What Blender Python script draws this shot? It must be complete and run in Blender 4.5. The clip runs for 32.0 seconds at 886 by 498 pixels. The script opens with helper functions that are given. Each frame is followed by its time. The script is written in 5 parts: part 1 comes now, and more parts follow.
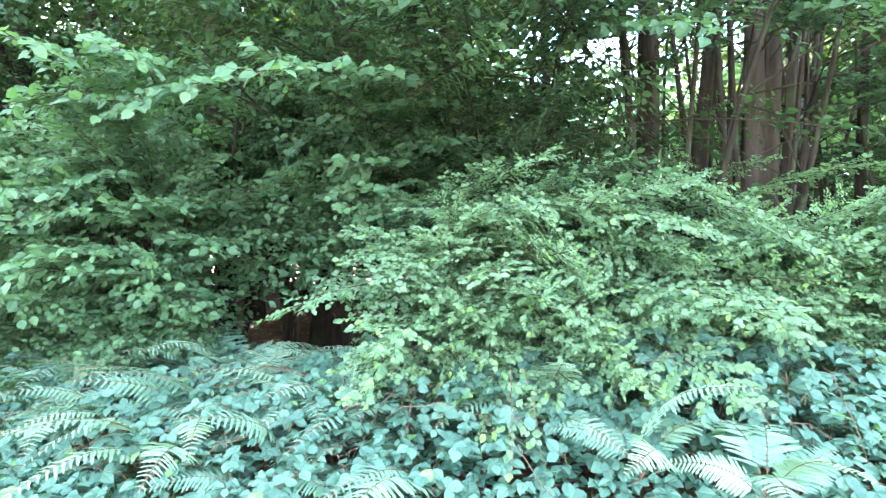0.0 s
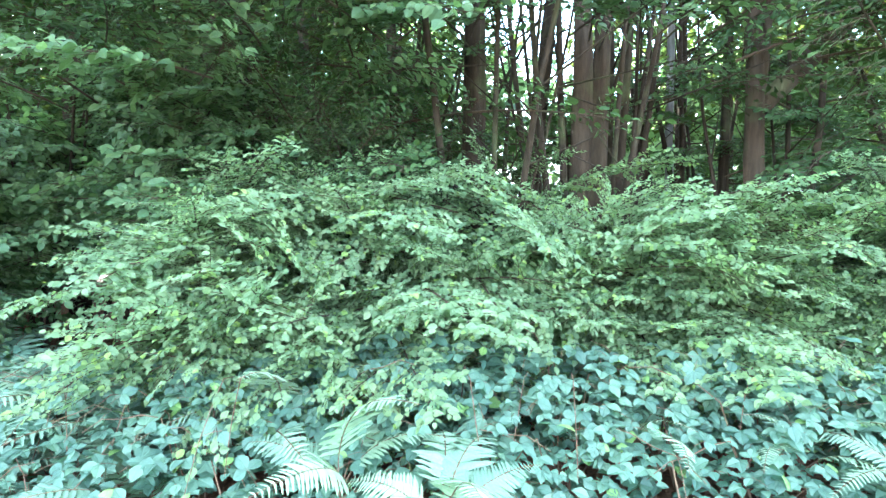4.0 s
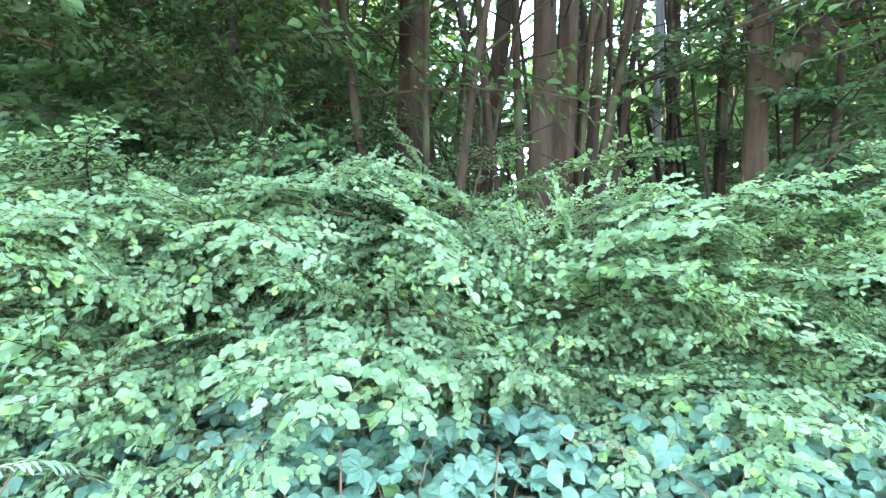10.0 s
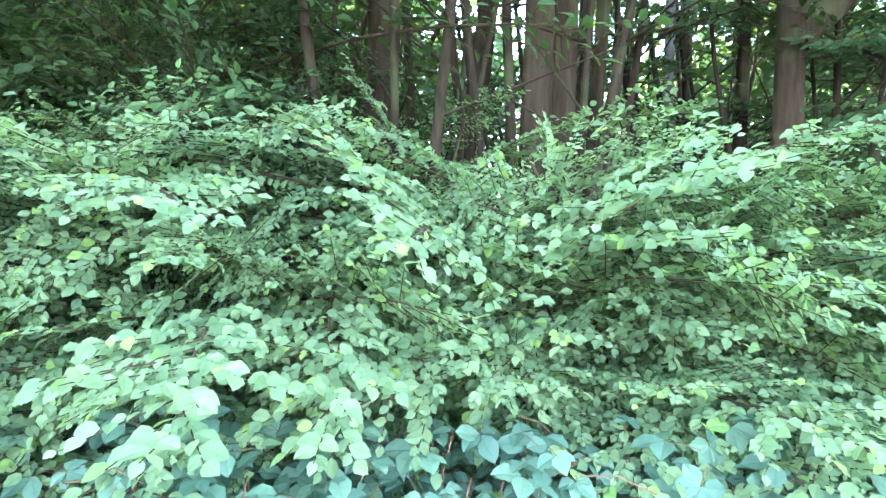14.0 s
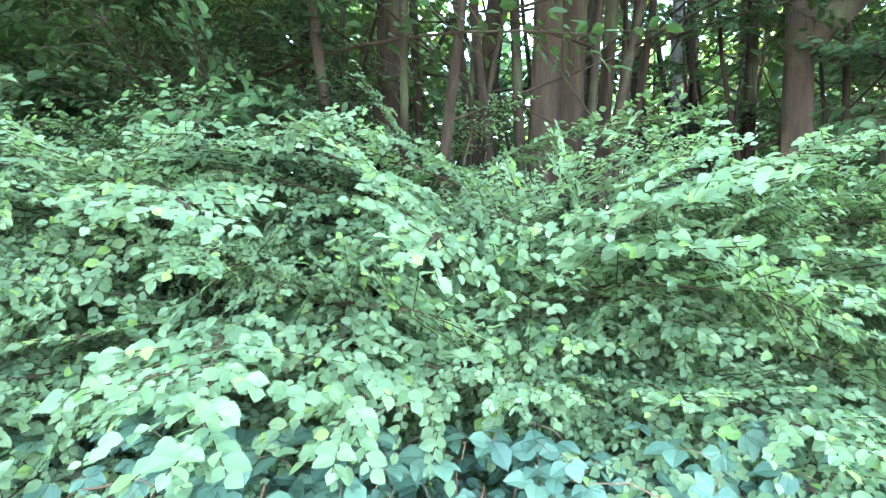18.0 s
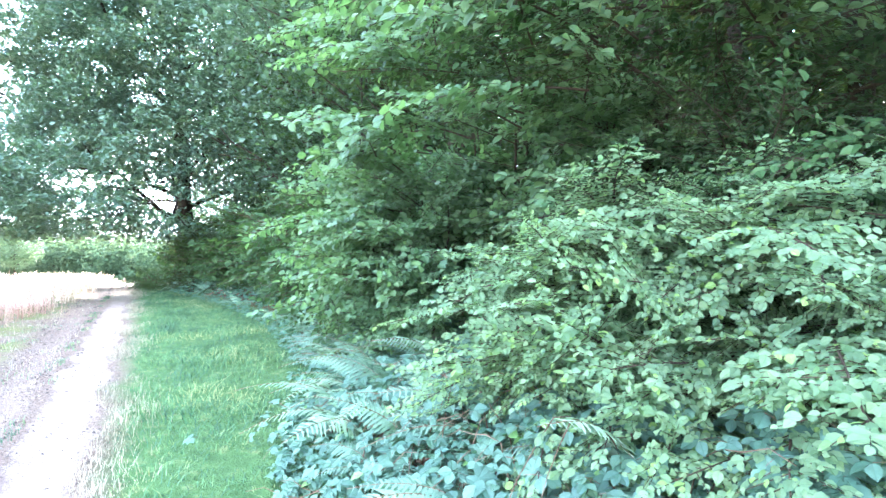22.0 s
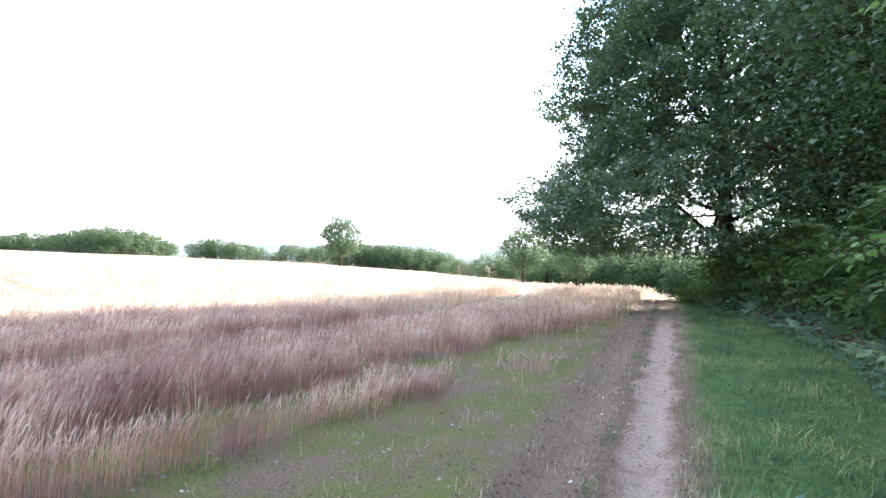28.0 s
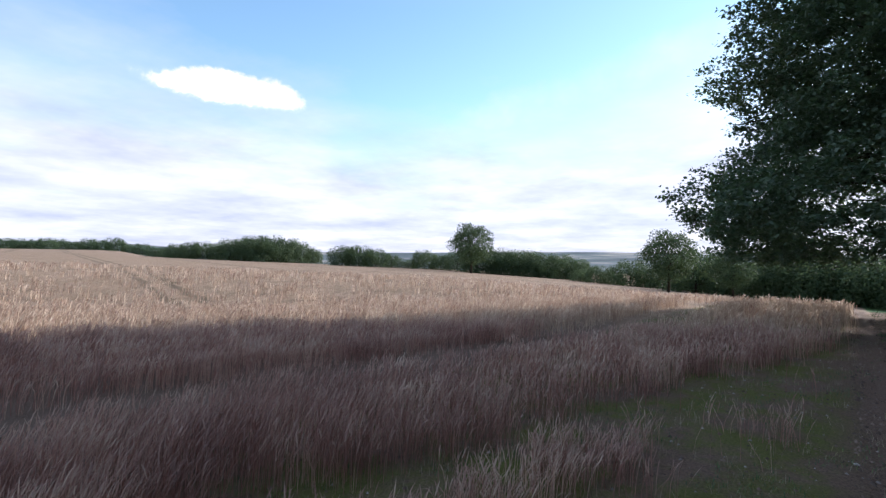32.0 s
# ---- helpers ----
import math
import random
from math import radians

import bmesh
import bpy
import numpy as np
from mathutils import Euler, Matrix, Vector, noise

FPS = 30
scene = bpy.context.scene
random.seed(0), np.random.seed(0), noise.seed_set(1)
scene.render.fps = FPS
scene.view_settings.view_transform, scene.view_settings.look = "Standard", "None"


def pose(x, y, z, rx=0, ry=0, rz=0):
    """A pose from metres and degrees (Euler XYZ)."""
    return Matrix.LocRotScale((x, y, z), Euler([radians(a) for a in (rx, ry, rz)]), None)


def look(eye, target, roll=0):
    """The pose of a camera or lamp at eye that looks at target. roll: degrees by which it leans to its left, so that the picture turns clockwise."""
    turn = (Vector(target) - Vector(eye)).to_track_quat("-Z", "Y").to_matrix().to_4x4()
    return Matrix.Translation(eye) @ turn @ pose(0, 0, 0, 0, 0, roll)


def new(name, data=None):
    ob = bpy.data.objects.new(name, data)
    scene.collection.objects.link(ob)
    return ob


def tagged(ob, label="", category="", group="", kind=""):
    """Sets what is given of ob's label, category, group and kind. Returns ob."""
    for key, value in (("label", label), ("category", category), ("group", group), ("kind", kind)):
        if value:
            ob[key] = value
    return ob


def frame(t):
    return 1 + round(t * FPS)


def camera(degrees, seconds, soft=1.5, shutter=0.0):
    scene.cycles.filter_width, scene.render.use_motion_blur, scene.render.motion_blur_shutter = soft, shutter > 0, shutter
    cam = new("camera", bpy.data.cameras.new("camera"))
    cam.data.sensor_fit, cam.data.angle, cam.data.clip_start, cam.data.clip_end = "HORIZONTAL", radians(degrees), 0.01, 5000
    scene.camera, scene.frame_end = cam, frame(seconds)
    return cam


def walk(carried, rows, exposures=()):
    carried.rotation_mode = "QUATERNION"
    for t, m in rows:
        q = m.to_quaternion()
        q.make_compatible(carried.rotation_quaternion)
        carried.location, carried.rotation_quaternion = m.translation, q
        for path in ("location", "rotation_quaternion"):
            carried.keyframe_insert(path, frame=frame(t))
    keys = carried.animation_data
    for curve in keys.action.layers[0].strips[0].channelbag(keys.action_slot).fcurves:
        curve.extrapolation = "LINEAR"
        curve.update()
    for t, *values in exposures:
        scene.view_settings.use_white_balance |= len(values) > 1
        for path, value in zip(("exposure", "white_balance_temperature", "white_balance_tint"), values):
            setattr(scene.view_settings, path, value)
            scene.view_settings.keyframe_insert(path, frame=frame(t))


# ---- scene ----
# ---------------------------------------------------------------- camera
cam = camera(77.9, 32.0, soft=1.4, shutter=0.3)
METRES, EYE, TILT, LEAN, TURN = 7.0, 1.55, 0.3, -0.5, 0.0
ROWS = [
    (0.0, 0.0, 0.0, 0.0, 0.0, 0.0, -0.0),
    (0.5, 0.0037, 0.0035, 0.0007, -1.53, -0.08, -0.0),
    (1.0, 0.0098, 0.0066, 0.0001, -1.82, -0.08, 0.0),
    (1.5, 0.0201, 0.0093, -0.0002, -1.87, -0.12, -0.02),
    (2.0, 0.0473, 0.0128, -0.0018, -1.87, -0.1, -0.07),
    (2.5, 0.0861, 0.0167, -0.0025, -1.9, -0.14, -0.05),
    (3.0, 0.1383, 0.0226, -0.0018, -1.8, -0.22, -0.09),
    (3.5, 0.1787, 0.0284, 0.0003, -1.76, -0.34, -0.12),
    (4.0, 0.1982, 0.0301, 0.0018, -1.72, -0.39, -0.1),
    (4.5, 0.2034, 0.0301, 0.0034, -1.7, -0.41, -0.11),
    (6.5, 0.2146, 0.0626, 0.003, -1.86, -0.31, -0.21),
    (7.0, 0.2298, 0.0937, 0.001, -1.76, -0.36, -0.2),
    (7.5, 0.2446, 0.1164, 0.002, -1.69, -0.49, -0.19),
    (8.0, 0.2559, 0.1285, 0.0053, -1.63, -0.52, -0.18),
    (8.5, 0.2621, 0.1337, 0.0125, -1.62, -0.49, -0.17),
    (9.0, 0.2655, 0.1376, 0.0175, -1.59, -0.48, -0.14),
    (9.5, 0.2685, 0.1435, 0.0175, -1.59, -0.52, -0.14),
    (10.0, 0.2706, 0.1485, 0.0161, -1.6, -0.57, -0.14),
    (10.5, 0.2732, 0.1562, 0.0145, -1.62, -0.63, -0.15),
    (11.0, 0.276, 0.1643, 0.0138, -1.55, -0.64, -0.14),
    (11.5, 0.2799, 0.1797, 0.0119, -1.53, -0.68, -0.17),
    (12.0, 0.286, 0.2018, 0.0094, -1.48, -0.73, -0.18),
    (12.5, 0.2902, 0.2155, 0.0081, -1.44, -0.76, -0.16),
    (13.0, 0.2916, 0.2186, 0.0052, -1.39, -0.8, -0.17),
    (13.5, 0.2932, 0.222, 0.0023, -1.34, -0.79, -0.14),
    (14.0, 0.294, 0.2264, 0.0011, -1.27, -0.78, -0.12),
    (14.5, 0.2945, 0.2343, -0.0008, -1.24, -0.78, -0.12),
    (16.5, 0.2964, 0.2408, -0.0015, -1.04, -0.79, -0.14),
    (17.0, 0.2951, 0.2384, 0.0002, -0.94, -0.75, -0.1),
    (17.5, 0.293, 0.2335, 0.0022, -0.87, -0.78, -0.08),
    (18.0, 0.2902, 0.2249, 0.0048, -0.85, -0.83, -0.06),
    (18.5, 0.2869, 0.2155, 0.0084, -0.82, -0.77, -0.04),
    (19.0, 0.2828, 0.2026, 0.0163, -0.78, -0.87, 0.0),
    (19.5, 0.2785, 0.1807, 0.0168, -0.77, -0.95, -0.03),
    (20.0, 0.2737, 0.151, 0.0177, 2.19, -0.9, 0.09),
    (20.5, 0.2704, 0.133, 0.0205, 9.62, -0.77, 0.24),
    (21.0, 0.2658, 0.1243, 0.0209, 24.82, -0.45, 0.32),
    (21.5, 0.2635, 0.1225, 0.0193, 39.86, -0.21, 0.06),
    (22.0, 0.2623, 0.1242, 0.0154, 46.18, 0.12, -0.32),
    (22.5, 0.2635, 0.1259, 0.0164, 47.45, 0.16, -0.31),
    (23.0, 0.2666, 0.1265, 0.0174, 48.08, 0.18, -0.27),
    (23.5, 0.2683, 0.1266, 0.0184, 51.37, 0.11, -0.01),
    (24.0, 0.2663, 0.1255, 0.0196, 59.01, 0.2, 0.06),
    (24.5, 0.2612, 0.1212, 0.0201, 65.99, 0.3, 0.02),
    (25.0, 0.2534, 0.116, 0.0192, 75.19, 0.44, -0.07),
    (25.5, 0.2475, 0.1084, 0.0183, 84.06, 0.63, -0.2),
    (26.0, 0.2426, 0.1005, 0.0186, 92.15, 0.77, -0.36),
    (26.5, 0.2337, 0.0937, 0.0203, 96.32, 0.85, -0.59),
    (28.5, 0.1424, 0.0663, 0.0286, 97.6, 1.2, -0.37),
    (29.0, 0.0773, 0.0484, 0.0302, 97.5, 1.24, -0.31),
    (29.5, 0.0142, 0.0274, 0.0322, 97.37, 1.32, -0.28),
    (30.0, -0.043, -0.0006, 0.0334, 102.9, 1.47, -0.39),
    (30.5, -0.075, -0.0207, 0.0346, 109.02, 1.62, -0.52),
    (31.0, -0.0852, -0.0323, 0.0339, 111.37, 1.71, -0.56),
    (31.5, -0.0864, -0.0392, 0.0343, 111.93, 1.77, -0.49),
    (32.0, -0.0891, -0.0424, 0.0351, 111.04, 1.84, -0.36),
]
EXPOSURES = [(0.0, 5.0, 5780, 8), (6.0, 4.98, 5780, 8), (10.0, 5.08, 5780, 9), (19.5, 5.08, 5780, 9), (21.0, 5.05, 5600, 10), (22.0, 5.0, 5500, 16), (23.0, 4.72, 5550, 18), (24.0, 4.35, 5600, 20), (26.0, 4.0, 5800, 18), (26.5, 3.6, 5950, 18), (28.5, 2.7, 6050, 19), (29.0, 2.3, 6050, 19), (29.5, 2.0, 6050, 19), (30.0, 1.7, 6100, 18), (30.5, 1.35, 6050, 18), (31.0, 1.08, 5950, 18), (32.0, 0.6, 5750, 20)]
walk(cam, [(t, pose(0, 0, EYE, TILT, LEAN, TURN) @ pose(METRES * x, METRES * y, METRES * z, 90 + pitch, roll, yaw)) for t, x, y, z, yaw, pitch, roll in ROWS], EXPOSURES)

# ---------------------------------------------------------------- sky and sun
SUN_YAW, SUN_UP = 46.0, 24.0      # degrees left of +y, degrees above the horizon
sun_dir = Vector((-math.sin(radians(SUN_YAW)) * math.cos(radians(SUN_UP)), math.cos(radians(SUN_YAW)) * math.cos(radians(SUN_UP)), math.sin(radians(SUN_UP))))
sun = new("sun", bpy.data.lights.new("sun", "SUN"))
sun.data.energy, sun.data.angle, sun.data.color = 5.0, radians(0.6), (1.0, 0.93, 0.82)
sun.matrix_world = look((0, 0, 30), Vector((0, 0, 30)) - sun_dir)


def link(nt, a, b):
    nt.links.new(a, b)


def node(nt, kind, **sets):
    n = nt.nodes.new(kind)
    for k, v in sets.items():
        if k in n.inputs:
            n.inputs[k].default_value = v
    return n


def math_node(nt, op, a, b=None, c=None, clamp=False):
    n = nt.nodes.new("ShaderNodeMath")
    n.operation, n.use_clamp = op, clamp
    for i, v in enumerate((a, b, c)):
        if v is None:
            continue
        if isinstance(v, (int, float)):
            n.inputs[i].default_value = v
        else:
            link(nt, v, n.inputs[i])
    return n.outputs[0]


def ramp(nt, fac, *stops):
    n = nt.nodes.new("ShaderNodeValToRGB")
    e = n.color_ramp.elements
    while len(e) < len(stops):
        e.new(0.5)
    for el, (p, c) in zip(e, stops):
        el.position = p
        el.color = (*c, 1) if len(c) == 3 else c
    link(nt, fac, n.inputs[0])
    return n.outputs[0]


def mix(nt, fac, a, b, mode="MIX"):
    n = nt.nodes.new("ShaderNodeMix")
    n.data_type, n.blend_type = "RGBA", mode
    for sock, v in ((n.inputs[0], fac), (n.inputs[6], a), (n.inputs[7], b)):
        if isinstance(v, (int, float)):
            sock.default_value = v
        elif isinstance(v, tuple):
            sock.default_value = (*v, 1)
        else:
            link(nt, v, sock)
    return n.outputs[2]


def noise_tex(nt, vec, scale, detail=3.0, rough=0.55, out=0):
    n = nt.nodes.new("ShaderNodeTexNoise")
    n.inputs["Scale"].default_value, n.inputs["Detail"].default_value, n.inputs["Roughness"].default_value = scale, detail, rough
    if vec is not None:
        link(nt, vec, n.inputs["Vector"])
    return n.outputs[out]


def build_world():
    w = bpy.data.worlds.new("sky")
    w.use_nodes = True
    scene.world = w
    nt = w.node_tree
    nt.nodes.clear()
    sky = nt.nodes.new("ShaderNodeTexSky")
    sky.sky_type, sky.sun_disc = "NISHITA", False
    sky.sun_elevation, sky.sun_rotation = radians(SUN_UP), radians(-SUN_YAW)
    sky.air_density, sky.dust_density, sky.ozone_density = 1.0, 0.4, 1.0
    tc = nt.nodes.new("ShaderNodeTexCoord")
    sep = nt.nodes.new("ShaderNodeSeparateXYZ")
    link(nt, tc.outputs["Generated"], sep.inputs[0])
    x, y, z = sep.outputs
    up = math_node(nt, "MAXIMUM", z, 0.0)
    k = math_node(nt, "DIVIDE", 1.0, math_node(nt, "ADD", up, 0.10))
    comb = nt.nodes.new("ShaderNodeCombineXYZ")
    link(nt, math_node(nt, "MULTIPLY", x, k), comb.inputs[0])
    link(nt, math_node(nt, "MULTIPLY", y, k), comb.inputs[1])
    flat = comb.outputs[0]
    n1 = noise_tex(nt, flat, 0.55, 7.0, 0.58)
    n2 = noise_tex(nt, flat, 0.18, 3.0, 0.5)
    # thick low bank, thinning upward, with streaks
    low = math_node(nt, "MULTIPLY_ADD", up, -1.9, 0.66)
    dens = math_node(nt, "ADD", math_node(nt, "ADD", math_node(nt, "MULTIPLY", n1, 0.9), math_node(nt, "MULTIPLY", n2, 0.55)), low)
    cover = math_node(nt, "MULTIPLY", math_node(nt, "SUBTRACT", dens, 0.74), 2.6, clamp=True)
    # a heap cloud over the field and a veil beside it: middle and slope along the sky, half sizes, strength
    d = Vector((-0.80, -0.50, 0.0)).normalized()
    side = Vector((-d.y, d.x, 0)).normalized()
    dot = nt.nodes.new("ShaderNodeVectorMath")
    dot.operation = "DOT_PRODUCT"
    link(nt, tc.outputs["Generated"], dot.inputs[0])
    dot.inputs[1].default_value = side
    along = dot.outputs["Value"]
    front = math_node(nt, "LESS_THAN", x, 0.0)
    puff = None
    for mid_u, mid_z, slope, half_u, half_z, wobble, gain in CLOUDS:
        wob = noise_tex(nt, tc.outputs["Generated"], wobble, 6.0, 0.6)
        u = math_node(nt, "DIVIDE", math_node(nt, "SUBTRACT", along, mid_u), half_u)
        lift = math_node(nt, "MULTIPLY_ADD", math_node(nt, "SUBTRACT", along, mid_u), slope, mid_z)
        v = math_node(nt, "DIVIDE", math_node(nt, "SUBTRACT", z, lift), half_z)
        rr = math_node(nt, "ADD", math_node(nt, "MULTIPLY", u, u), math_node(nt, "MULTIPLY", v, v))
        k2 = math_node(nt, "MULTIPLY", math_node(nt, "SUBTRACT", math_node(nt, "ADD", -0.5, math_node(nt, "MULTIPLY", wob, 3.0)), rr), gain, clamp=True)
        puff = k2 if puff is None else math_node(nt, "MAXIMUM", puff, k2)
    puff = math_node(nt, "MULTIPLY", puff, front)
    allc = math_node(nt, "MAXIMUM", cover, puff)
    # broken cloud added overhead, out of view, to brighten the shaded ground
    high = math_node(nt, "MULTIPLY", math_node(nt, "SUBTRACT", math_node(nt, "ADD", math_node(nt, "MULTIPLY", n1, 0.8), math_node(nt, "MULTIPLY", n2, 0.8)), 0.62), 2.2, clamp=True)
    high = math_node(nt, "MULTIPLY", high, math_node(nt, "DIVIDE", math_node(nt, "SUBTRACT", up, 0.42), 0.15, clamp=True))
    allc = math_node(nt, "MAXIMUM", allc, high)
    toward = nt.nodes.new("ShaderNodeVectorMath")
    toward.operation = "DOT_PRODUCT"
    link(nt, tc.outputs["Generated"], toward.inputs[0])
    toward.inputs[1].default_value = sun_dir
    glow = math_node(nt, "POWER", math_node(nt, "MAXIMUM", toward.outputs["Value"], 0.0), 16.0)
    shade = noise_tex(nt, flat, 0.9, 5.0, 0.6)
    tone = ramp(nt, shade, (0.3, (0.56, 0.59, 0.72)), (0.5, (0.80, 0.81, 0.88)), (0.68, (1.05, 1.03, 1.0)))
    tone = mix(nt, glow, tone, (2.6, 2.5, 2.3))
    tone = mix(nt, math_node(nt, "MULTIPLY", puff, 0.8), tone, (1.2, 1.17, 1.12))
    blue = mix(nt, 1.0, sky.outputs[0], (SKY_GAIN, SKY_GAIN * 1.12, SKY_GAIN * 1.0), "MULTIPLY")
    colour = mix(nt, math_node(nt, "MULTIPLY", allc, 0.93), blue, tone)
    bg = nt.nodes.new("ShaderNodeBackground")
    bg.inputs["Strength"].default_value = SKY_STRENGTH
    link(nt, colour, bg.inputs[0])
    out = nt.nodes.new("ShaderNodeOutputWorld")
    link(nt, bg.outputs[0], out.inputs[0])


SKY_GAIN, SKY_STRENGTH = 0.22, 0.75
CLOUDS = ((0.180, 0.280, 0.05, 0.125, 0.030, 15.0, 2.2), (-0.42, 0.30, -0.30, 0.24, 0.05, 7.0, 0.35))
build_world()


# ---------------------------------------------------------------- materials
def material(name):
    m = bpy.data.materials.new(name)
    m.use_nodes = True
    nt = m.node_tree
    nt.nodes.clear()
    out = nt.nodes.new("ShaderNodeOutputMaterial")
    return m, nt, out


def leaf_material(name, dark, mid, light, through_colour, gloss=0.45, odd=None, share=0.06, shine=0.45, thin=0.34):
    """Leaf with light shining through, a waxy sheen and a tone of its own for every leaf."""
    m, nt, out = material(name)
    geo = nt.nodes.new("ShaderNodeNewGeometry")
    tc = nt.nodes.new("ShaderNodeTexCoord")
    info = nt.nodes.new("ShaderNodeObjectInfo")
    r = math_node(nt, "FRACT", math_node(nt, "ADD", geo.outputs["Random Per Island"], info.outputs["Random"]))
    big = noise_tex(nt, geo.outputs["Position"], 1.3, 2.0)
    f = math_node(nt, "ADD", math_node(nt, "MULTIPLY", r, 0.5), math_node(nt, "MULTIPLY", big, 0.55))
    stops = [(0.15, dark), (0.5, mid), (0.9, light)]
    col = ramp(nt, f, *stops)
    if odd:
        pick = math_node(nt, "GREATER_THAN", math_node(nt, "FRACT", math_node(nt, "MULTIPLY", r, 7.13)), 1.0 - share)
        col = mix(nt, pick, col, odd)
    fine = noise_tex(nt, tc.outputs["Object"], 60.0, 3.0)
    col = mix(nt, 0.35, col, ramp(nt, fine, (0.3, (0.55, 0.55, 0.55)), (0.7, (1.25, 1.25, 1.2))), "MULTIPLY")
    p = node(nt, "ShaderNodeBsdfPrincipled", Roughness=gloss)
    p.inputs["Specular IOR Level"].default_value = shine
    link(nt, col, p.inputs["Base Color"])
    bump = node(nt, "ShaderNodeBump", Strength=0.35, Distance=0.004)
    link(nt, noise_tex(nt, tc.outputs["Object"], 90.0, 2.0), bump.inputs["Height"])
    link(nt, bump.outputs[0], p.inputs["Normal"])
    tr = nt.nodes.new("ShaderNodeBsdfTranslucent")
    link(nt, mix(nt, 0.55, col, through_colour), tr.inputs["Color"])
    ms = node(nt, "ShaderNodeMixShader", Fac=thin)
    link(nt, p.outputs[0], ms.inputs[1])
    link(nt, tr.outputs[0], ms.inputs[2])
    link(nt, ms.outputs[0], out.inputs[0])
    return m


def bark_material(name, dark, light, scale=1.0):
    m, nt, out = material(name)
    tc = nt.nodes.new("ShaderNodeTexCoord")
    mp = nt.nodes.new("ShaderNodeMapping")
    mp.inputs["Scale"].default_value = (1, 1, 0.16)
    link(nt, tc.outputs["Object"], mp.inputs["Vector"])
    rid = noise_tex(nt, mp.outputs[0], 26.0 * scale, 5.0, 0.65)
    big = noise_tex(nt, tc.outputs["Object"], 1.7, 3.0)
    moss = noise_tex(nt, tc.outputs["Object"], 3.2, 4.0)
    col = ramp(nt, rid, (0.25, dark), (0.75, light))
    col = mix(nt, 0.5, col, ramp(nt, big, (0.3, (0.5, 0.5, 0.5)), (0.7, (1.2, 1.15, 1.1))), "MULTIPLY")
    col = mix(nt, math_node(nt, "MULTIPLY", math_node(nt, "SUBTRACT", moss, 0.52), 2.4, clamp=True), col, (0.07, 0.085, 0.035))
    p = node(nt, "ShaderNodeBsdfPrincipled", Roughness=0.92)
    p.inputs["Specular IOR Level"].default_value = 0.12
    link(nt, col, p.inputs["Base Color"])
    bump = node(nt, "ShaderNodeBump", Strength=0.9, Distance=0.02)
    link(nt, rid, bump.inputs["Height"])
    link(nt, bump.outputs[0], p.inputs["Normal"])
    link(nt, p.outputs[0], out.inputs[0])
    return m


def blade_material(name, stops, gloss=0.6, trans=0.3):
    m, nt, out = material(name)
    geo = nt.nodes.new("ShaderNodeNewGeometry")
    big = noise_tex(nt, geo.outputs["Position"], 1.0, 3.0)
    patch = math_node(nt, "ADD", math_node(nt, "MULTIPLY", big, 1.7), -0.62)
    f = math_node(nt, "ADD", math_node(nt, "MULTIPLY", geo.outputs["Random Per Island"], 0.55), patch)
    col = ramp(nt, f, *stops)
    p = node(nt, "ShaderNodeBsdfPrincipled", Roughness=gloss)
    link(nt, col, p.inputs["Base Color"])
    tr = nt.nodes.new("ShaderNodeBsdfTranslucent")
    link(nt, col, tr.inputs["Color"])
    ms = node(nt, "ShaderNodeMixShader", Fac=trans)
    link(nt, p.outputs[0], ms.inputs[1])
    link(nt, tr.outputs[0], ms.inputs[2])
    link(nt, ms.outputs[0], out.inputs[0])
    return m


M_SHRUB = leaf_material("hornbeam_leaf", (0.073, 0.121, 0.071), (0.127, 0.190, 0.107), (0.192, 0.260, 0.135), (0.27, 0.46, 0.10), 0.55, (0.20, 0.30, 0.09), 0.04, shine=0.16, thin=0.48)
M_HAZEL = leaf_material("hazel_leaf", (0.044, 0.086, 0.044), (0.084, 0.142, 0.068), (0.135, 0.205, 0.088), (0.22, 0.40, 0.07), 0.5, shine=0.25, thin=0.38)
# leaf colour darkened to carry the shade of the wood's edge
M_CANOPY_SHADED = leaf_material("canopy_leaf_shaded", (0.016, 0.034, 0.012), (0.027, 0.056, 0.019), (0.050, 0.086, 0.028), (0.14, 0.24, 0.035), 0.55, shine=0.15, thin=0.22)
# yellower copy that carries light filtering through the inner wood
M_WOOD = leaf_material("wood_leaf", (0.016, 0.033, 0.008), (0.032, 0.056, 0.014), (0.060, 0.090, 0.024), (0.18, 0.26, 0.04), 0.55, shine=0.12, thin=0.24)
M_OAK = leaf_material("oak_leaf", (0.034, 0.062, 0.042), (0.055, 0.094, 0.058), (0.088, 0.135, 0.072), (0.14, 0.24, 0.06), 0.5, shine=0.3, thin=0.22)
M_FAR = leaf_material("far_leaf", (0.028, 0.050, 0.026), (0.056, 0.090, 0.042), (0.115, 0.155, 0.068), (0.12, 0.17, 0.06), 0.7, shine=0.2)
M_BRAMBLE = leaf_material("bramble_leaf", (0.046, 0.088, 0.068), (0.080, 0.144, 0.108), (0.125, 0.205, 0.140), (0.16, 0.34, 0.08), 0.5, (0.16, 0.27, 0.09), 0.03, shine=0.22)
M_FERN = leaf_material("bracken_leaf", (0.075, 0.125, 0.095), (0.15, 0.235, 0.17), (0.27, 0.36, 0.23), (0.22, 0.40, 0.10), 0.55, shine=0.25)
M_DEADFERN = blade_material("dead_bracken", [(0.2, (0.12, 0.05, 0.025)), (0.8, (0.28, 0.14, 0.07))], 0.8, 0.2)
M_BARK = bark_material("bark", (0.014, 0.010, 0.007), (0.045, 0.032, 0.020))
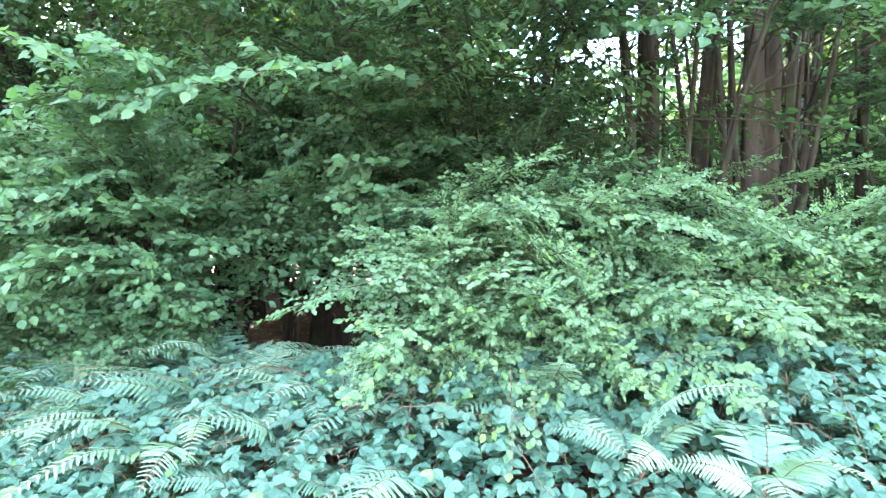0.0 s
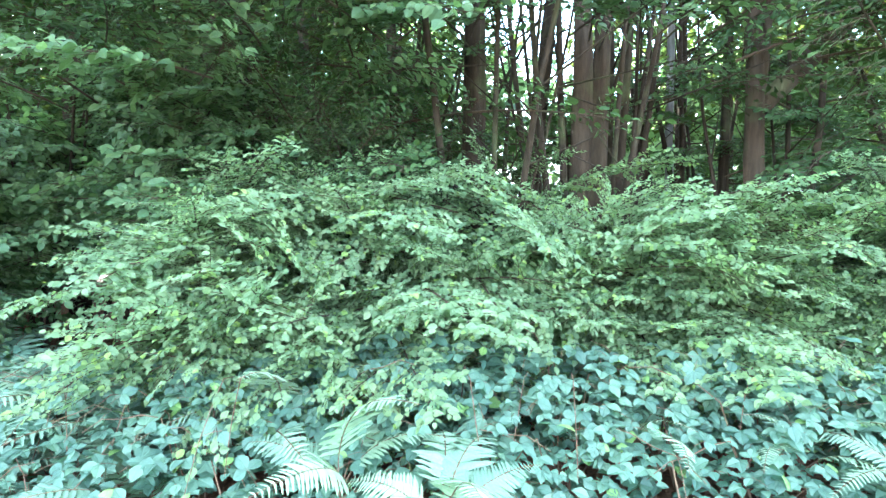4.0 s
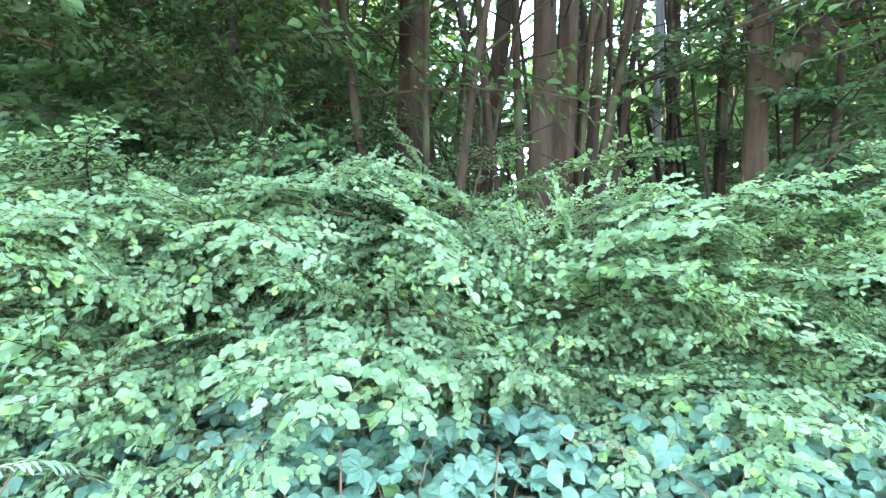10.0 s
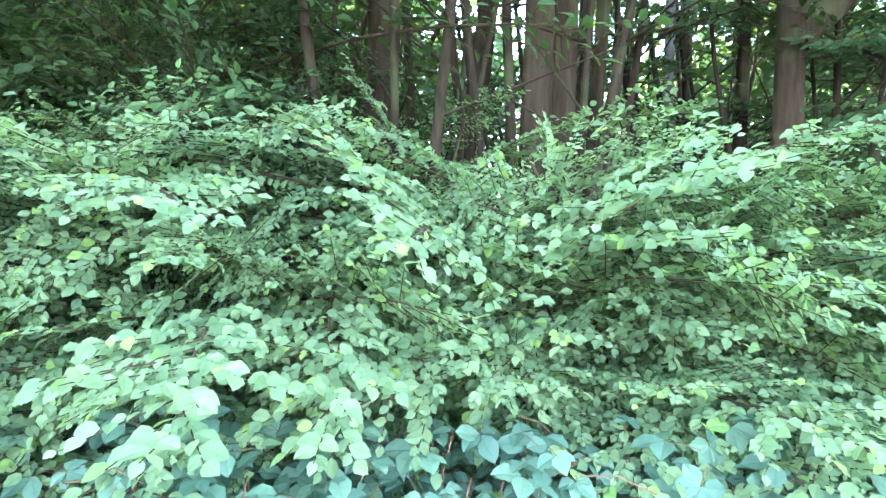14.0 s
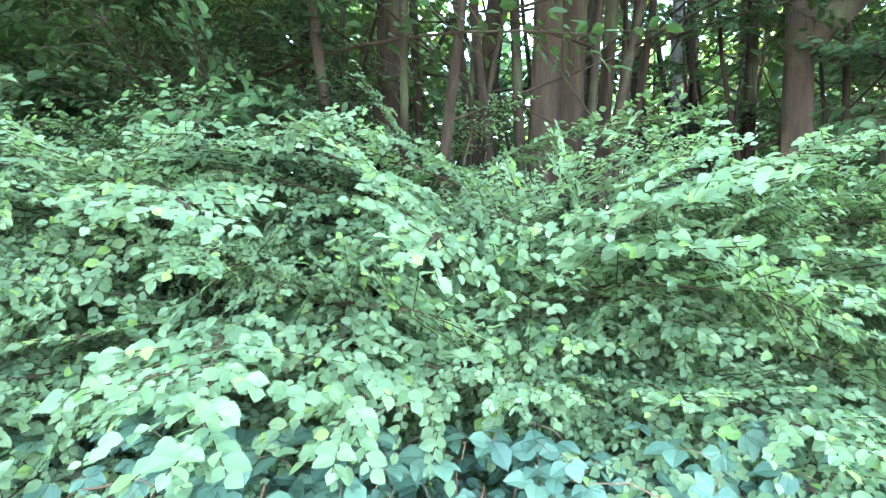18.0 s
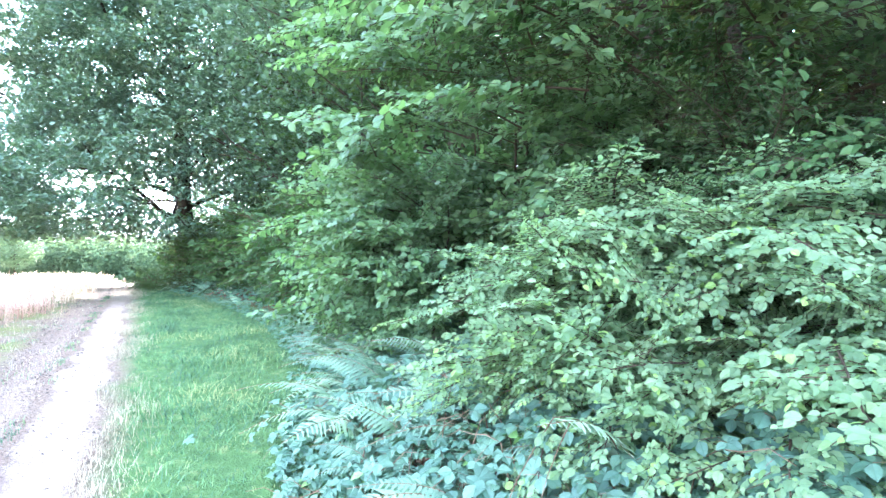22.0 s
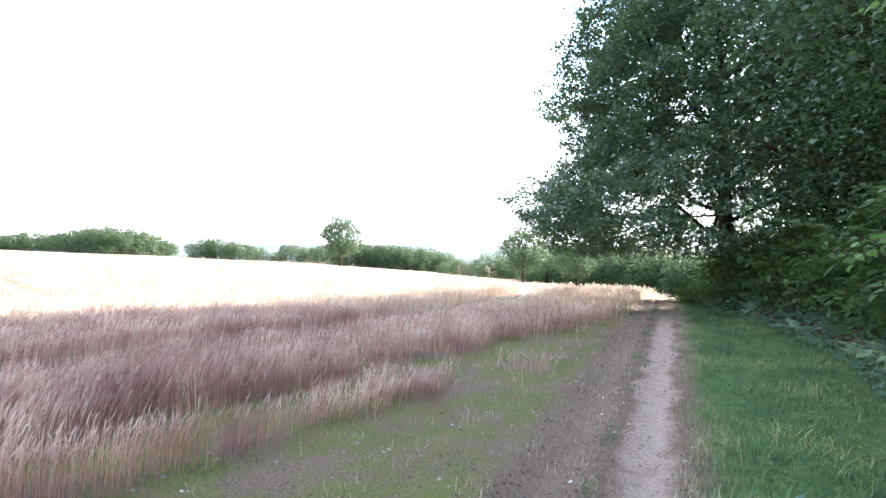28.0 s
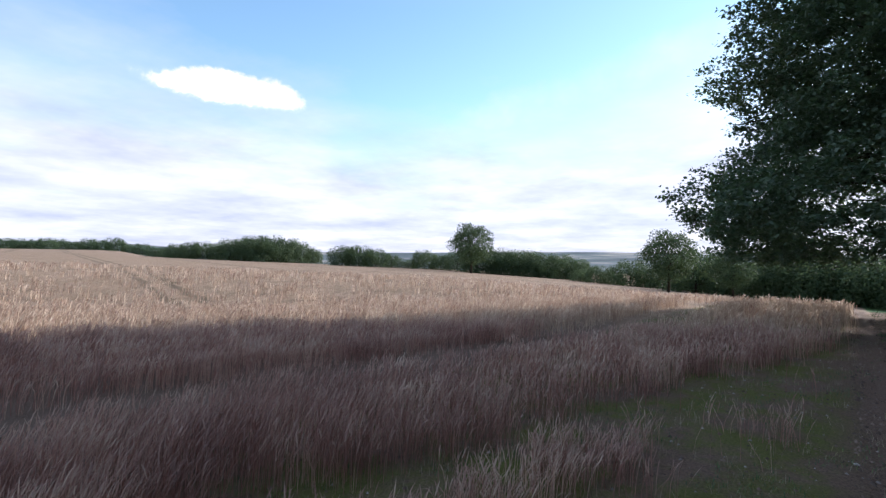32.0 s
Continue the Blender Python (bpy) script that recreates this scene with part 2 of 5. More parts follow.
M_BARK_PALE = bark_material("bark_brown", (0.020, 0.0135, 0.009), (0.058, 0.041, 0.027), 0.8)
M_BIRCH = bark_material("bark_grey", (0.05, 0.048, 0.045), (0.24, 0.23, 0.22), 0.35)
M_TWIG = bark_material("twig_bark", (0.03, 0.022, 0.014), (0.08, 0.055, 0.036), 2.0)
M_CANE = bark_material("cane_bark", (0.10, 0.055, 0.045), (0.20, 0.14, 0.08), 2.0)
M_GRASS = blade_material("grass_blade", [(0.2, (0.022, 0.066, 0.030)), (0.48, (0.048, 0.125, 0.044)), (0.70, (0.11, 0.19, 0.062)), (0.93, (0.28, 0.28, 0.11))])
M_DRY = blade_material("dry_grass_blade", [(0.2, (0.13, 0.12, 0.06)), (0.5, (0.27, 0.22, 0.14)), (0.9, (0.42, 0.36, 0.25))])
M_EAR = blade_material("barley_ear", [(0.15, (0.26, 0.16, 0.112)), (0.5, (0.42, 0.30, 0.205)), (0.9, (0.60, 0.475, 0.34))], 0.55, 0.35)
M_EAR_RED = blade_material("ripe_ear", [(0.15, (0.24, 0.135, 0.105)), (0.5, (0.39, 0.25, 0.19)), (0.9, (0.56, 0.43, 0.32))], 0.55, 0.35)
M_CROP = blade_material("barley_straw", [(0.15, (0.19, 0.092, 0.070)), (0.5, (0.36, 0.19, 0.145)), (0.9, (0.56, 0.39, 0.285))], 0.6, 0.45)
M_STONE = blade_material("flint", [(0.2, (0.16, 0.14, 0.12)), (0.6, (0.26, 0.235, 0.21)), (0.9, (0.42, 0.39, 0.36))], 0.6, 0.0)
M_SOIL = blade_material("soil_clod", [(0.2, (0.055, 0.040, 0.030)), (0.6, (0.12, 0.086, 0.064)), (0.9, (0.20, 0.15, 0.115))], 0.95, 0.0)

# ---------------------------------------------------------------- plan of the ground
PATH_X, PATH_Y, PATH_S = -5.17, 2.08, -0.275      # the footpath's line: a point on it and its slope
PATH_N = math.sqrt(1 + PATH_S ** 2)


def across(x, y):
    """Metres from the middle of the footpath, positive towards the wood."""
    return (y - (PATH_Y + PATH_S * (x - PATH_X))) / PATH_N


EDGE = ((-60, 12.0), (-28, 8.3), (-18.4, 7.3), (-14, 7.0), (-9.5, 6.3), (-5.4, 4.9), (-2.8, 3.5), (-1.7, 2.75), (0.3, 2.5), (12, 2.45), (40, 2.6), (70, 3.0))


def edge_y(x):
    """Where the bank of bracken and bramble begins."""
    return np.interp(x, [p[0] for p in EDGE], [p[1] for p in EDGE])


def sstep(a, b, x):
    k = np.clip((x - a) / (b - a), 0, 1)
    return k * k * (3 - 2 * k)


FIELD = 0.775      # the size of the far field's slopes


def slopes(fx, fy):
    """Height of the open field about the walk's end: flat by the wood, falling to a far hedge and rising to a crest."""
    fwd, lat = -0.934 * fx - 0.358 * fy, -0.358 * fx + 0.934 * fy
    d = np.hypot(fx, fy)
    latr = np.minimum(np.maximum(lat, 0), 70)
    latl = np.minimum(np.maximum(-lat, 0), 130)
    near = sstep(22, 75, d) * sstep(-20, 20, fwd)
    h = near * (-0.0043 * np.minimum(fwd, 200) - 0.0636 * latr + 0.035 * latl)
    side = lat / np.maximum(fwd, 1.0)
    h = h * (1 - 0.9 * sstep(210, 420, d)) + (-7.0 + 15.0 * sstep(-0.40, -0.62, side) * (fwd > 0)) * sstep(210, 480, d)
    hills = 0.5 + 0.5 * np.sin(fx * 0.0021 + 1.0) * np.cos(fy * 0.0017 + 0.4) + 0.25 * np.sin(fx * 0.006 + fy * 0.004)
    h = h + sstep(900, 2600, d) * (26 + 26 * hills)
    return h - 0.9 * np.exp(-((fwd - 34) / 13.0) ** 2) * sstep(0, 25, -lat + 12) * sstep(8, 20, d)


def terrain(x, y):
    """Height of the ground, with ruts beside the footpath and the bank at the wood."""
    x, y = np.asarray(x, float), np.asarray(y, float)
    fx, fy = x + 0.63, y + 0.30
    d = np.hypot(fx, fy)
    rough = 0.012 * np.sin(x * 5.1 + y * 1.7) * np.sin(y * 6.3 - x * 1.1)
    v = across(x, y)
    ruts = -0.045 * np.exp(-(v / 0.2) ** 2) - 0.055 * np.exp(-((v + 0.68) / 0.2) ** 2)
    bank = 0.22 * sstep(0.2, 2.0, y - edge_y(x)) * sstep(-16, -8, -np.abs(x + 2))
    return FIELD * slopes(fx / FIELD, fy / FIELD) + rough * sstep(60, 10, d) + ruts * sstep(60, 15, d) + bank


def put_mesh(name, verts, quads=None, tris=None, mats=(), midx=None, smooth=False):
    """A mesh from arrays of places, quads and triangles."""
    me = bpy.data.meshes.new(name)
    verts = np.asarray(verts, np.float32).reshape(-1, 3)
    parts, starts, n = [], [], 0
    for arr, k in ((quads, 4), (tris, 3)):
        if arr is not None and len(arr):
            arr = np.asarray(arr, np.int32).reshape(-1, k)
            parts.append(arr.ravel())
            starts.append(n + k * np.arange(len(arr), dtype=np.int32))
            n += arr.size
    loops, starts = np.concatenate(parts), np.concatenate(starts)
    me.vertices.add(len(verts))
    me.vertices.foreach_set("co", verts.ravel())
    me.loops.add(len(loops))
    me.loops.foreach_set("vertex_index", loops)
    me.polygons.add(len(starts))
    me.polygons.foreach_set("loop_start", starts)
    for m in mats:
        me.materials.append(m)
    if midx is not None:
        me.polygons.foreach_set("material_index", np.asarray(midx, np.int32))
    me.polygons.foreach_set("use_smooth", np.full(len(starts), smooth, bool))
    me.update(calc_edges=True)
    return me


def part(name, me, parent, m=None, label=""):
    """One mesh object under a thing or a part."""
    ob = new(name, me)
    ob.parent = parent
    if m is not None:
        ob.matrix_local = m
    if label:
        ob["label"] = label
    return ob


class Shape:
    """Gathers tubes and leaves into one mesh of several materials."""

    def __init__(self):
        self.v, self.q, self.i, self.n = [], [], [], 0

    def add(self, v, q, mat):
        self.v.append(np.asarray(v, np.float32).reshape(-1, 3))
        self.q.append(np.asarray(q, np.int32).reshape(-1, 4) + self.n)
        self.i.append(np.full(len(self.q[-1]), mat, np.int32))
        self.n += len(self.v[-1])

    def tube(self, pts, radii, sides=6, mat=0, squash=None):
        pts = np.asarray(pts, float)
        k = len(pts)
        d = np.gradient(pts, axis=0)
        d /= np.linalg.norm(d, axis=1, keepdims=True) + 1e-9
        ref = np.where(np.abs(d[:, 2:3]) > 0.9, np.array([[1.0, 0, 0]]), np.array([[0, 0, 1.0]]))
        a = np.cross(d, ref)
        a /= np.linalg.norm(a, axis=1, keepdims=True) + 1e-9
        b = np.cross(d, a)
        th = np.arange(sides) * 2 * np.pi / sides
        rr = np.asarray(radii, float)[:, None] * np.ones((1, sides))
        if squash is not None:
            rr = rr * squash(np.arange(k)[:, None], th[None, :])
        v = pts[:, None, :] + rr[..., None] * (np.cos(th)[None, :, None] * a[:, None, :] + np.sin(th)[None, :, None] * b[:, None, :])
        r, s = np.meshgrid(np.arange(k - 1), np.arange(sides), indexing="ij")
        s2 = (s + 1) % sides
        q = np.stack([r * sides + s, r * sides + s2, (r + 1) * sides + s2, (r + 1) * sides + s], -1).reshape(-1, 4)
        self.add(v.reshape(-1, 3), q, mat)

    def leaves(self, pos, axis, nrm, length, width, mat=1, template=None):
        v, q = leaf_arrays(pos, axis, nrm, length, width, template)
        self.add(v, q, mat)

    def mesh(self, name, mats, smooth=False):
        return put_mesh(name, np.concatenate(self.v), np.concatenate(self.q), None, mats, np.concatenate(self.i), smooth)


def unit(a):
    return a / (np.linalg.norm(a, axis=-1, keepdims=True) + 1e-9)


# a folded leaf: along x from 0 to 1, half-width 0.5, curled down to its tip
LEAF = (np.array([(0, 0, 0), (0.33, 0.50, 0.10), (0.74, 0.30, 0.02), (1.0, 0, -0.18), (0.29, -0.48, 0.10), (0.72, -0.31, 0.02)], float),
        np.array([(0, 3, 2, 1), (0, 4, 5, 3)]))

# a plainer leaf for crowns far overhead
LEAF1 = (np.array([(0, 0, 0), (0.42, 0.5, 0.08), (1.0, 0, -0.1), (0.42, -0.5, 0.08)], float), np.array([(0, 3, 2, 1)]))


def leaf_arrays(pos, axis, nrm, length, width, template=None):
    tv, tq = template or LEAF
    n = len(pos)
    a = unit(np.asarray(axis, float))
    b = unit(np.cross(nrm, a))
    c = np.cross(a, b)
    L = np.broadcast_to(np.asarray(length, float), (n,))[:, None, None]
    W = np.broadcast_to(np.asarray(width, float), (n,))[:, None, None]
    v = np.asarray(pos)[:, None, :] + L * (tv[None, :, 0:1] * a[:, None, :]) + W * (tv[None, :, 1:2] * b[:, None, :] + tv[None, :, 2:3] * c[:, None, :])
    q = tq[None] + (np.arange(n) * len(tv))[:, None, None]
    return v.reshape(-1, 3), q.reshape(-1, 4)


# ---------------------------------------------------------------- ground
def ground_material():
    m, nt, out = material("field_ground")
    geo = nt.nodes.new("ShaderNodeNewGeometry")
    pos = geo.outputs["Position"]
    sep = nt.nodes.new("ShaderNodeSeparateXYZ")
    link(nt, pos, sep.inputs[0])
    x, y, _ = sep.outputs
    wob = noise_tex(nt, pos, 1.6, 4.0)
    wobble = math_node(nt, "MULTIPLY", math_node(nt, "SUBTRACT", wob, 0.5), 0.55)
    v = math_node(nt, "DIVIDE", math_node(nt, "SUBTRACT", math_node(nt, "SUBTRACT", y, PATH_Y), math_node(nt, "MULTIPLY", math_node(nt, "SUBTRACT", x, PATH_X), PATH_S)), PATH_N)
    vw = math_node(nt, "ADD", v, wobble)

    def band(lo, hi, soft):
        a = math_node(nt, "DIVIDE", math_node(nt, "SUBTRACT", vw, lo), soft, clamp=True)
        b = math_node(nt, "DIVIDE", math_node(nt, "SUBTRACT", hi, vw), soft, clamp=True)
        return math_node(nt, "MULTIPLY", a, b)

    grain = noise_tex(nt, pos, 38.0, 5.0, 0.7)
    mid = noise_tex(nt, pos, 5.0, 5.0, 0.65)
    big = noise_tex(nt, pos, 0.35, 4.0, 0.6)
    soil = ramp(nt, grain, (0.25, (0.065, 0.045, 0.033)), (0.6, (0.185, 0.130, 0.092)), (0.8, (0.31, 0.235, 0.175)))
    pale = ramp(nt, grain, (0.2, (0.19, 0.138, 0.110)), (0.75, (0.42, 0.325, 0.265)))
    moss = ramp(nt, grain, (0.3, (0.064, 0.074, 0.018)), (0.7, (0.155, 0.165, 0.048)))
    grass = ramp(nt, mid, (0.25, (0.035, 0.075, 0.024)), (0.55, (0.065, 0.12, 0.036)), (0.8, (0.17, 0.18, 0.08)))
    litter = ramp(nt, grain, (0.2, (0.045, 0.024, 0.014)), (0.7, (0.20, 0.10, 0.055)))
    straw = ramp(nt, noise_tex(nt, pos, 3.0, 6.0, 0.7), (0.25, (0.15, 0.092, 0.065)), (0.55, (0.29, 0.21, 0.140)), (0.8, (0.40, 0.31, 0.215)))
    straw = mix(nt, 0.6, straw, ramp(nt, big, (0.3, (0.72, 0.72, 0.62)), (0.65, (1.1, 1.08, 1.05))), "MULTIPLY")
    # wheel lines and beaten patches in the far crop
    w = math_node(nt, "ADD", math_node(nt, "ADD", math_node(nt, "MULTIPLY", x, -0.837), math_node(nt, "MULTIPLY", y, 0.547)), math_node(nt, "MULTIPLY", math_node(nt, "SUBTRACT", big, 0.5), 2.0))
    lines = None
    for off in (5.7, 7.2):
        near_line = math_node(nt, "ABSOLUTE", math_node(nt, "SUBTRACT", math_node(nt, "FRACT", math_node(nt, "DIVIDE", math_node(nt, "SUBTRACT", w, off - 9.3), 18.6)), 0.5))
        one = math_node(nt, "MULTIPLY", math_node(nt, "SUBTRACT", 0.022, near_line), 90.0, clamp=True)
        lines = one if lines is None else math_node(nt, "MAXIMUM", lines, one)
    stretch = nt.nodes.new("ShaderNodeMapping")
    stretch.inputs["Rotation"].default_value = (0, 0, radians(-32))
    stretch.inputs["Scale"].default_value = (0.13, 0.41, 1)
    link(nt, pos, stretch.inputs["Vector"])
    beaten = math_node(nt, "MULTIPLY", math_node(nt, "SUBTRACT", noise_tex(nt, stretch.outputs[0], 1.0, 6.0, 0.68), 0.54), 9.0, clamp=True)
    dim = math_node(nt, "MAXIMUM", math_node(nt, "MULTIPLY", lines, 0.7), math_node(nt, "MULTIPLY", beaten, 0.45))
    straw = mix(nt, dim, straw, (0.105, 0.080, 0.048))
    # open field: soil close by under the crop, the crop's own colour far away
    far = math_node(nt, "DIVIDE", math_node(nt, "SUBTRACT", math_node(nt, "MULTIPLY", v, -1.0), 9.5), 7.5, clamp=True)
    far2 = math_node(nt, "DIVIDE", math_node(nt, "SUBTRACT", math_node(nt, "MULTIPLY", x, -1.0), 14.0), 8.0, clamp=True)
    col = mix(nt, math_node(nt, "MAXIMUM", far, far2), soil, straw)
    green = math_node(nt, "MULTIPLY", band(-6.4, -0.9, 0.4), math_node(nt, "MULTIPLY", math_node(nt, "SUBTRACT", math_node(nt, "ADD", math_node(nt, "MULTIPLY", mid, 0.35), math_node(nt, "MULTIPLY", noise_tex(nt, pos, 0.9, 3.0), 0.65)), 0.425), 7.0, clamp=True))
    col = mix(nt, green, col, moss)
    col = mix(nt, math_node(nt, "MULTIPLY", band(-1.0, -0.36, 0.2), 0.8), col, mix(nt, 0.12, soil, pale))
    worn = math_node(nt, "DIVIDE", math_node(nt, "ADD", x, 17.0), 3.0, clamp=True)
    col = mix(nt, math_node(nt, "MULTIPLY", band(-0.26, 0.28, 0.13), worn), col, mix(nt, math_node(nt, "MULTIPLY", math_node(nt, "SUBTRACT", mid, 0.5), 3.0, clamp=True), pale, soil))
    woodside = math_node(nt, "MULTIPLY", math_node(nt, "SUBTRACT", vw, 0.30), 3.0, clamp=True)
    col = mix(nt, woodside, col, grass)
    # leaf litter under the trees
    e = None
    for (x0, y0), (x1, y1) in zip(EDGE[:-1], EDGE[1:]):
        s = (y1 - y0) / (x1 - x0)
        line = math_node(nt, "SUBTRACT", math_node(nt, "SUBTRACT", y, y0), math_node(nt, "MULTIPLY", math_node(nt, "SUBTRACT", x, x0), s))
        inx = math_node(nt, "MULTIPLY", math_node(nt, "GREATER_THAN", x, x0), math_node(nt, "LESS_THAN", x, x1))
        k = math_node(nt, "MULTIPLY", inx, math_node(nt, "MULTIPLY", math_node(nt, "SUBTRACT", line, 0.5), 2.0, clamp=True))
        e = k if e is None else math_node(nt, "ADD", e, k)
    col = mix(nt, e, col, litter)
    # distance: meadows and woods, with blue haze mixed into their colour
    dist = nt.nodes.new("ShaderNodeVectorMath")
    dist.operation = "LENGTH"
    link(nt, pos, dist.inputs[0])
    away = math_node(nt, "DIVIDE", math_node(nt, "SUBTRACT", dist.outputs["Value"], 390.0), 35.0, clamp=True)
    hazed_quilt = ramp(nt, noise_tex(nt, pos, 0.006, 4.0, 0.6), (0.35, (0.06, 0.080, 0.085)), (0.5, (0.10, 0.125, 0.125)), (0.62, (0.24, 0.23, 0.20)))
    col = mix(nt, away, col, hazed_quilt)
    p = node(nt, "ShaderNodeBsdfPrincipled", Roughness=0.95)
    p.inputs["Specular IOR Level"].default_value = 0.15
    link(nt, col, p.inputs["Base Color"])
    bump = node(nt, "ShaderNodeBump", Strength=0.9, Distance=0.09)
    link(nt, math_node(nt, "ADD", math_node(nt, "MULTIPLY", grain, 0.5), mid), bump.inputs["Height"])
    link(nt, bump.outputs[0], p.inputs["Normal"])
    link(nt, p.outputs[0], out.inputs[0])
    return m


def build_ground():
    u = np.linspace(-1, 1, 281)
    g = 1.3 * np.sinh(8.8 * u)
    g = g / g[-1] * 4600
    gx, gy = np.meshgrid(g - 5.0, g + 0.5, indexing="ij")
    gz = terrain(gx, gy)
    n = len(u)
    i, j = np.meshgrid(np.arange(n - 1), np.arange(n - 1), indexing="ij")
    q = np.stack([i * n + j, (i + 1) * n + j, (i + 1) * n + j + 1, i * n + j + 1], -1).reshape(-1, 4)
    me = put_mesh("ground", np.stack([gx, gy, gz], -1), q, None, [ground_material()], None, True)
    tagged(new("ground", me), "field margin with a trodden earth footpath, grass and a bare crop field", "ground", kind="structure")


build_ground()


# ---------------------------------------------------------------- leafy sprays
LEAF2 = (np.array([(0, 0, 0), (0.5, 0, -0.05), (1.0, 0, -0.2), (0.20, 0.36, 0.06), (0.52, 0.50, 0.07), (0.82, 0.27, -0.04), (0.20, -0.36, 0.06), (0.52, -0.50, 0.07), (0.82, -0.27, -0.04)], float),
         np.array([(0, 1, 4, 3), (1, 2, 5, 4), (0, 6, 7, 1), (1, 7, 8, 2)]))


def spray_mesh(name, seed, length=1.1, leaf=0.062, twigs=22, mats=None, droop=0.22, flat=0.25, per=7, template=None, split=False):
    """A flat layered bough along +x: a bending stem, side twigs in its plane, leaves on both sides of each."""
    r = np.random.default_rng(seed)
    s = Shape()
    t = np.linspace(0, 1, 8)
    bend = r.uniform(-0.12, 0.12)
    stem = np.stack([t * length, bend * length * t ** 2, length * (0.10 * t - droop * t ** 2.2)], -1)
    s.tube(stem, 0.006 * (length / 1.1) * (1 - 0.85 * t) + 0.0012, 5, 0)
    P, A, N, Ls = [], [], [], []
    for k in range(twigs):
        f = 0.14 + 0.86 * (k + r.uniform(0, 0.8)) / twigs
        o = np.array([np.interp(f, t, stem[:, c]) for c in range(3)])
        sd = 1 if k % 2 else -1
        ang = sd * radians(r.uniform(15, 78)) if k < twigs - 1 else 0
        tl = length * r.uniform(0.20, 0.40) * (1.1 - 0.65 * f)
        d = np.array([math.cos(ang), math.sin(ang), r.uniform(-0.22, 0.16)])
        tt = np.linspace(0, 1, 2)
        tw = o + tl * tt[:, None] * d + np.array([0, 0, -0.14 * tl])[None] * (tt ** 2)[:, None]
        s.tube(tw, 0.0016 * (1 - 0.7 * tt) + 0.0006, 3, 0)
        m = max(3, int(per * tl / (0.3 * length)))
        for i in range(m):
            g = (i + 0.6) / m
            pp = o + tl * g * d + np.array([0, 0, -0.14 * tl * g * g])
            la = ang + (1 if i % 2 else -1) * radians(r.uniform(25, 65)) * (0.3 if i == m - 1 else 1)
            P.append(pp)
            A.append((math.cos(la), math.sin(la), r.uniform(-0.8, 0.1)))
            N.append((r.normal(0.80, flat), r.normal(0, flat), 0.7))
            Ls.append(leaf * r.uniform(0.5, 1.3))
    P, A, N, Ls = map(np.array, (P, A, N, Ls))
    mats = mats or [M_TWIG, M_SHRUB]
    if split:
        v, q = leaf_arrays(P, A, N, Ls, Ls * 0.72, template)
        return s.mesh(name, mats[:1]), put_mesh(name + "_foliage", v, q, None, mats[1:])
    s.leaves(P, A, N, Ls, Ls * 0.62, 1, template)
    return s.mesh(name, mats)


def aim(o, d, roll=0.0, scale=1.0):
    """A pose with +x along d and +z as near to up as can be."""
    x = Vector(d).normalized()
    y = Vector((0, 0, 1)).cross(x).normalized()
    z = x.cross(y)
    m = Matrix((x, y, z)).transposed().to_4x4()
    return Matrix.Translation(o) @ m @ Matrix.Rotation(roll, 4, "X") @ Matrix.Scale(scale, 4)


SPRAYS = [spray_mesh("bough_%s" % c, 11 + i, 1.0 + 0.12 * (i % 3), 0.032 + 0.004 * (i % 3), 36, droop=0.14 + 0.05 * (i % 4), flat=0.5, per=20, split=True, template=LEAF2) for i, c in enumerate("abcdefgh")]
BROAD_SPRAYS = [spray_mesh("broad_bough_%s" % c, 131 + i, 1.05 + 0.1 * (i % 2), 0.066 + 0.008 * (i % 2), 24, [M_TWIG, M_HAZEL], droop=0.16 + 0.05 * i, flat=0.5, per=9, split=True, template=LEAF2) for i, c in enumerate("abcd")]
# hedge and canopy boughs wear the leaf colour with shade painted in
FAR_SPRAYS = [spray_mesh("hedge_bough_%s" % c, 31 + i, 1.1, 0.075, 18, [M_TWIG, M_CANOPY_SHADED], 0.2, 0.35, 7) for i, c in enumerate("abcd")]
BIG_SPRAYS = [spray_mesh("canopy_bough_%s" % c, 41 + i, 1.5, 0.050, 28, [M_TWIG, M_CANOPY_SHADED], 0.20, 0.4, 13, LEAF2) for i, c in enumerate("abcd")]


def stems_mesh(name, seed, height, count, spread, radius=0.03):
    r = np.random.default_rng(seed)
    s = Shape()
    tips = []
    for k in range(count):
        a = 2 * math.pi * k / count + r.uniform(-0.4, 0.4)
        t = np.linspace(0, 1, 7)
        lean = spread * r.uniform(0.4, 1.0)
        w = r.normal(0, 0.05, (7, 2)) * t[:, None]
        p = np.stack([0.06 * math.cos(a) + math.cos(a) * lean * t ** 1.4 + w[:, 0], 0.06 * math.sin(a) + math.sin(a) * lean * t ** 1.4 + w[:, 1], -0.1 + (height + 0.1) * t * r.uniform(0.8, 1.05)], -1)
        s.tube(p, radius * (1 - 0.8 * t), 6, 0)
        tips.append(p)
    return s.mesh(name, [M_TWIG], True), tips


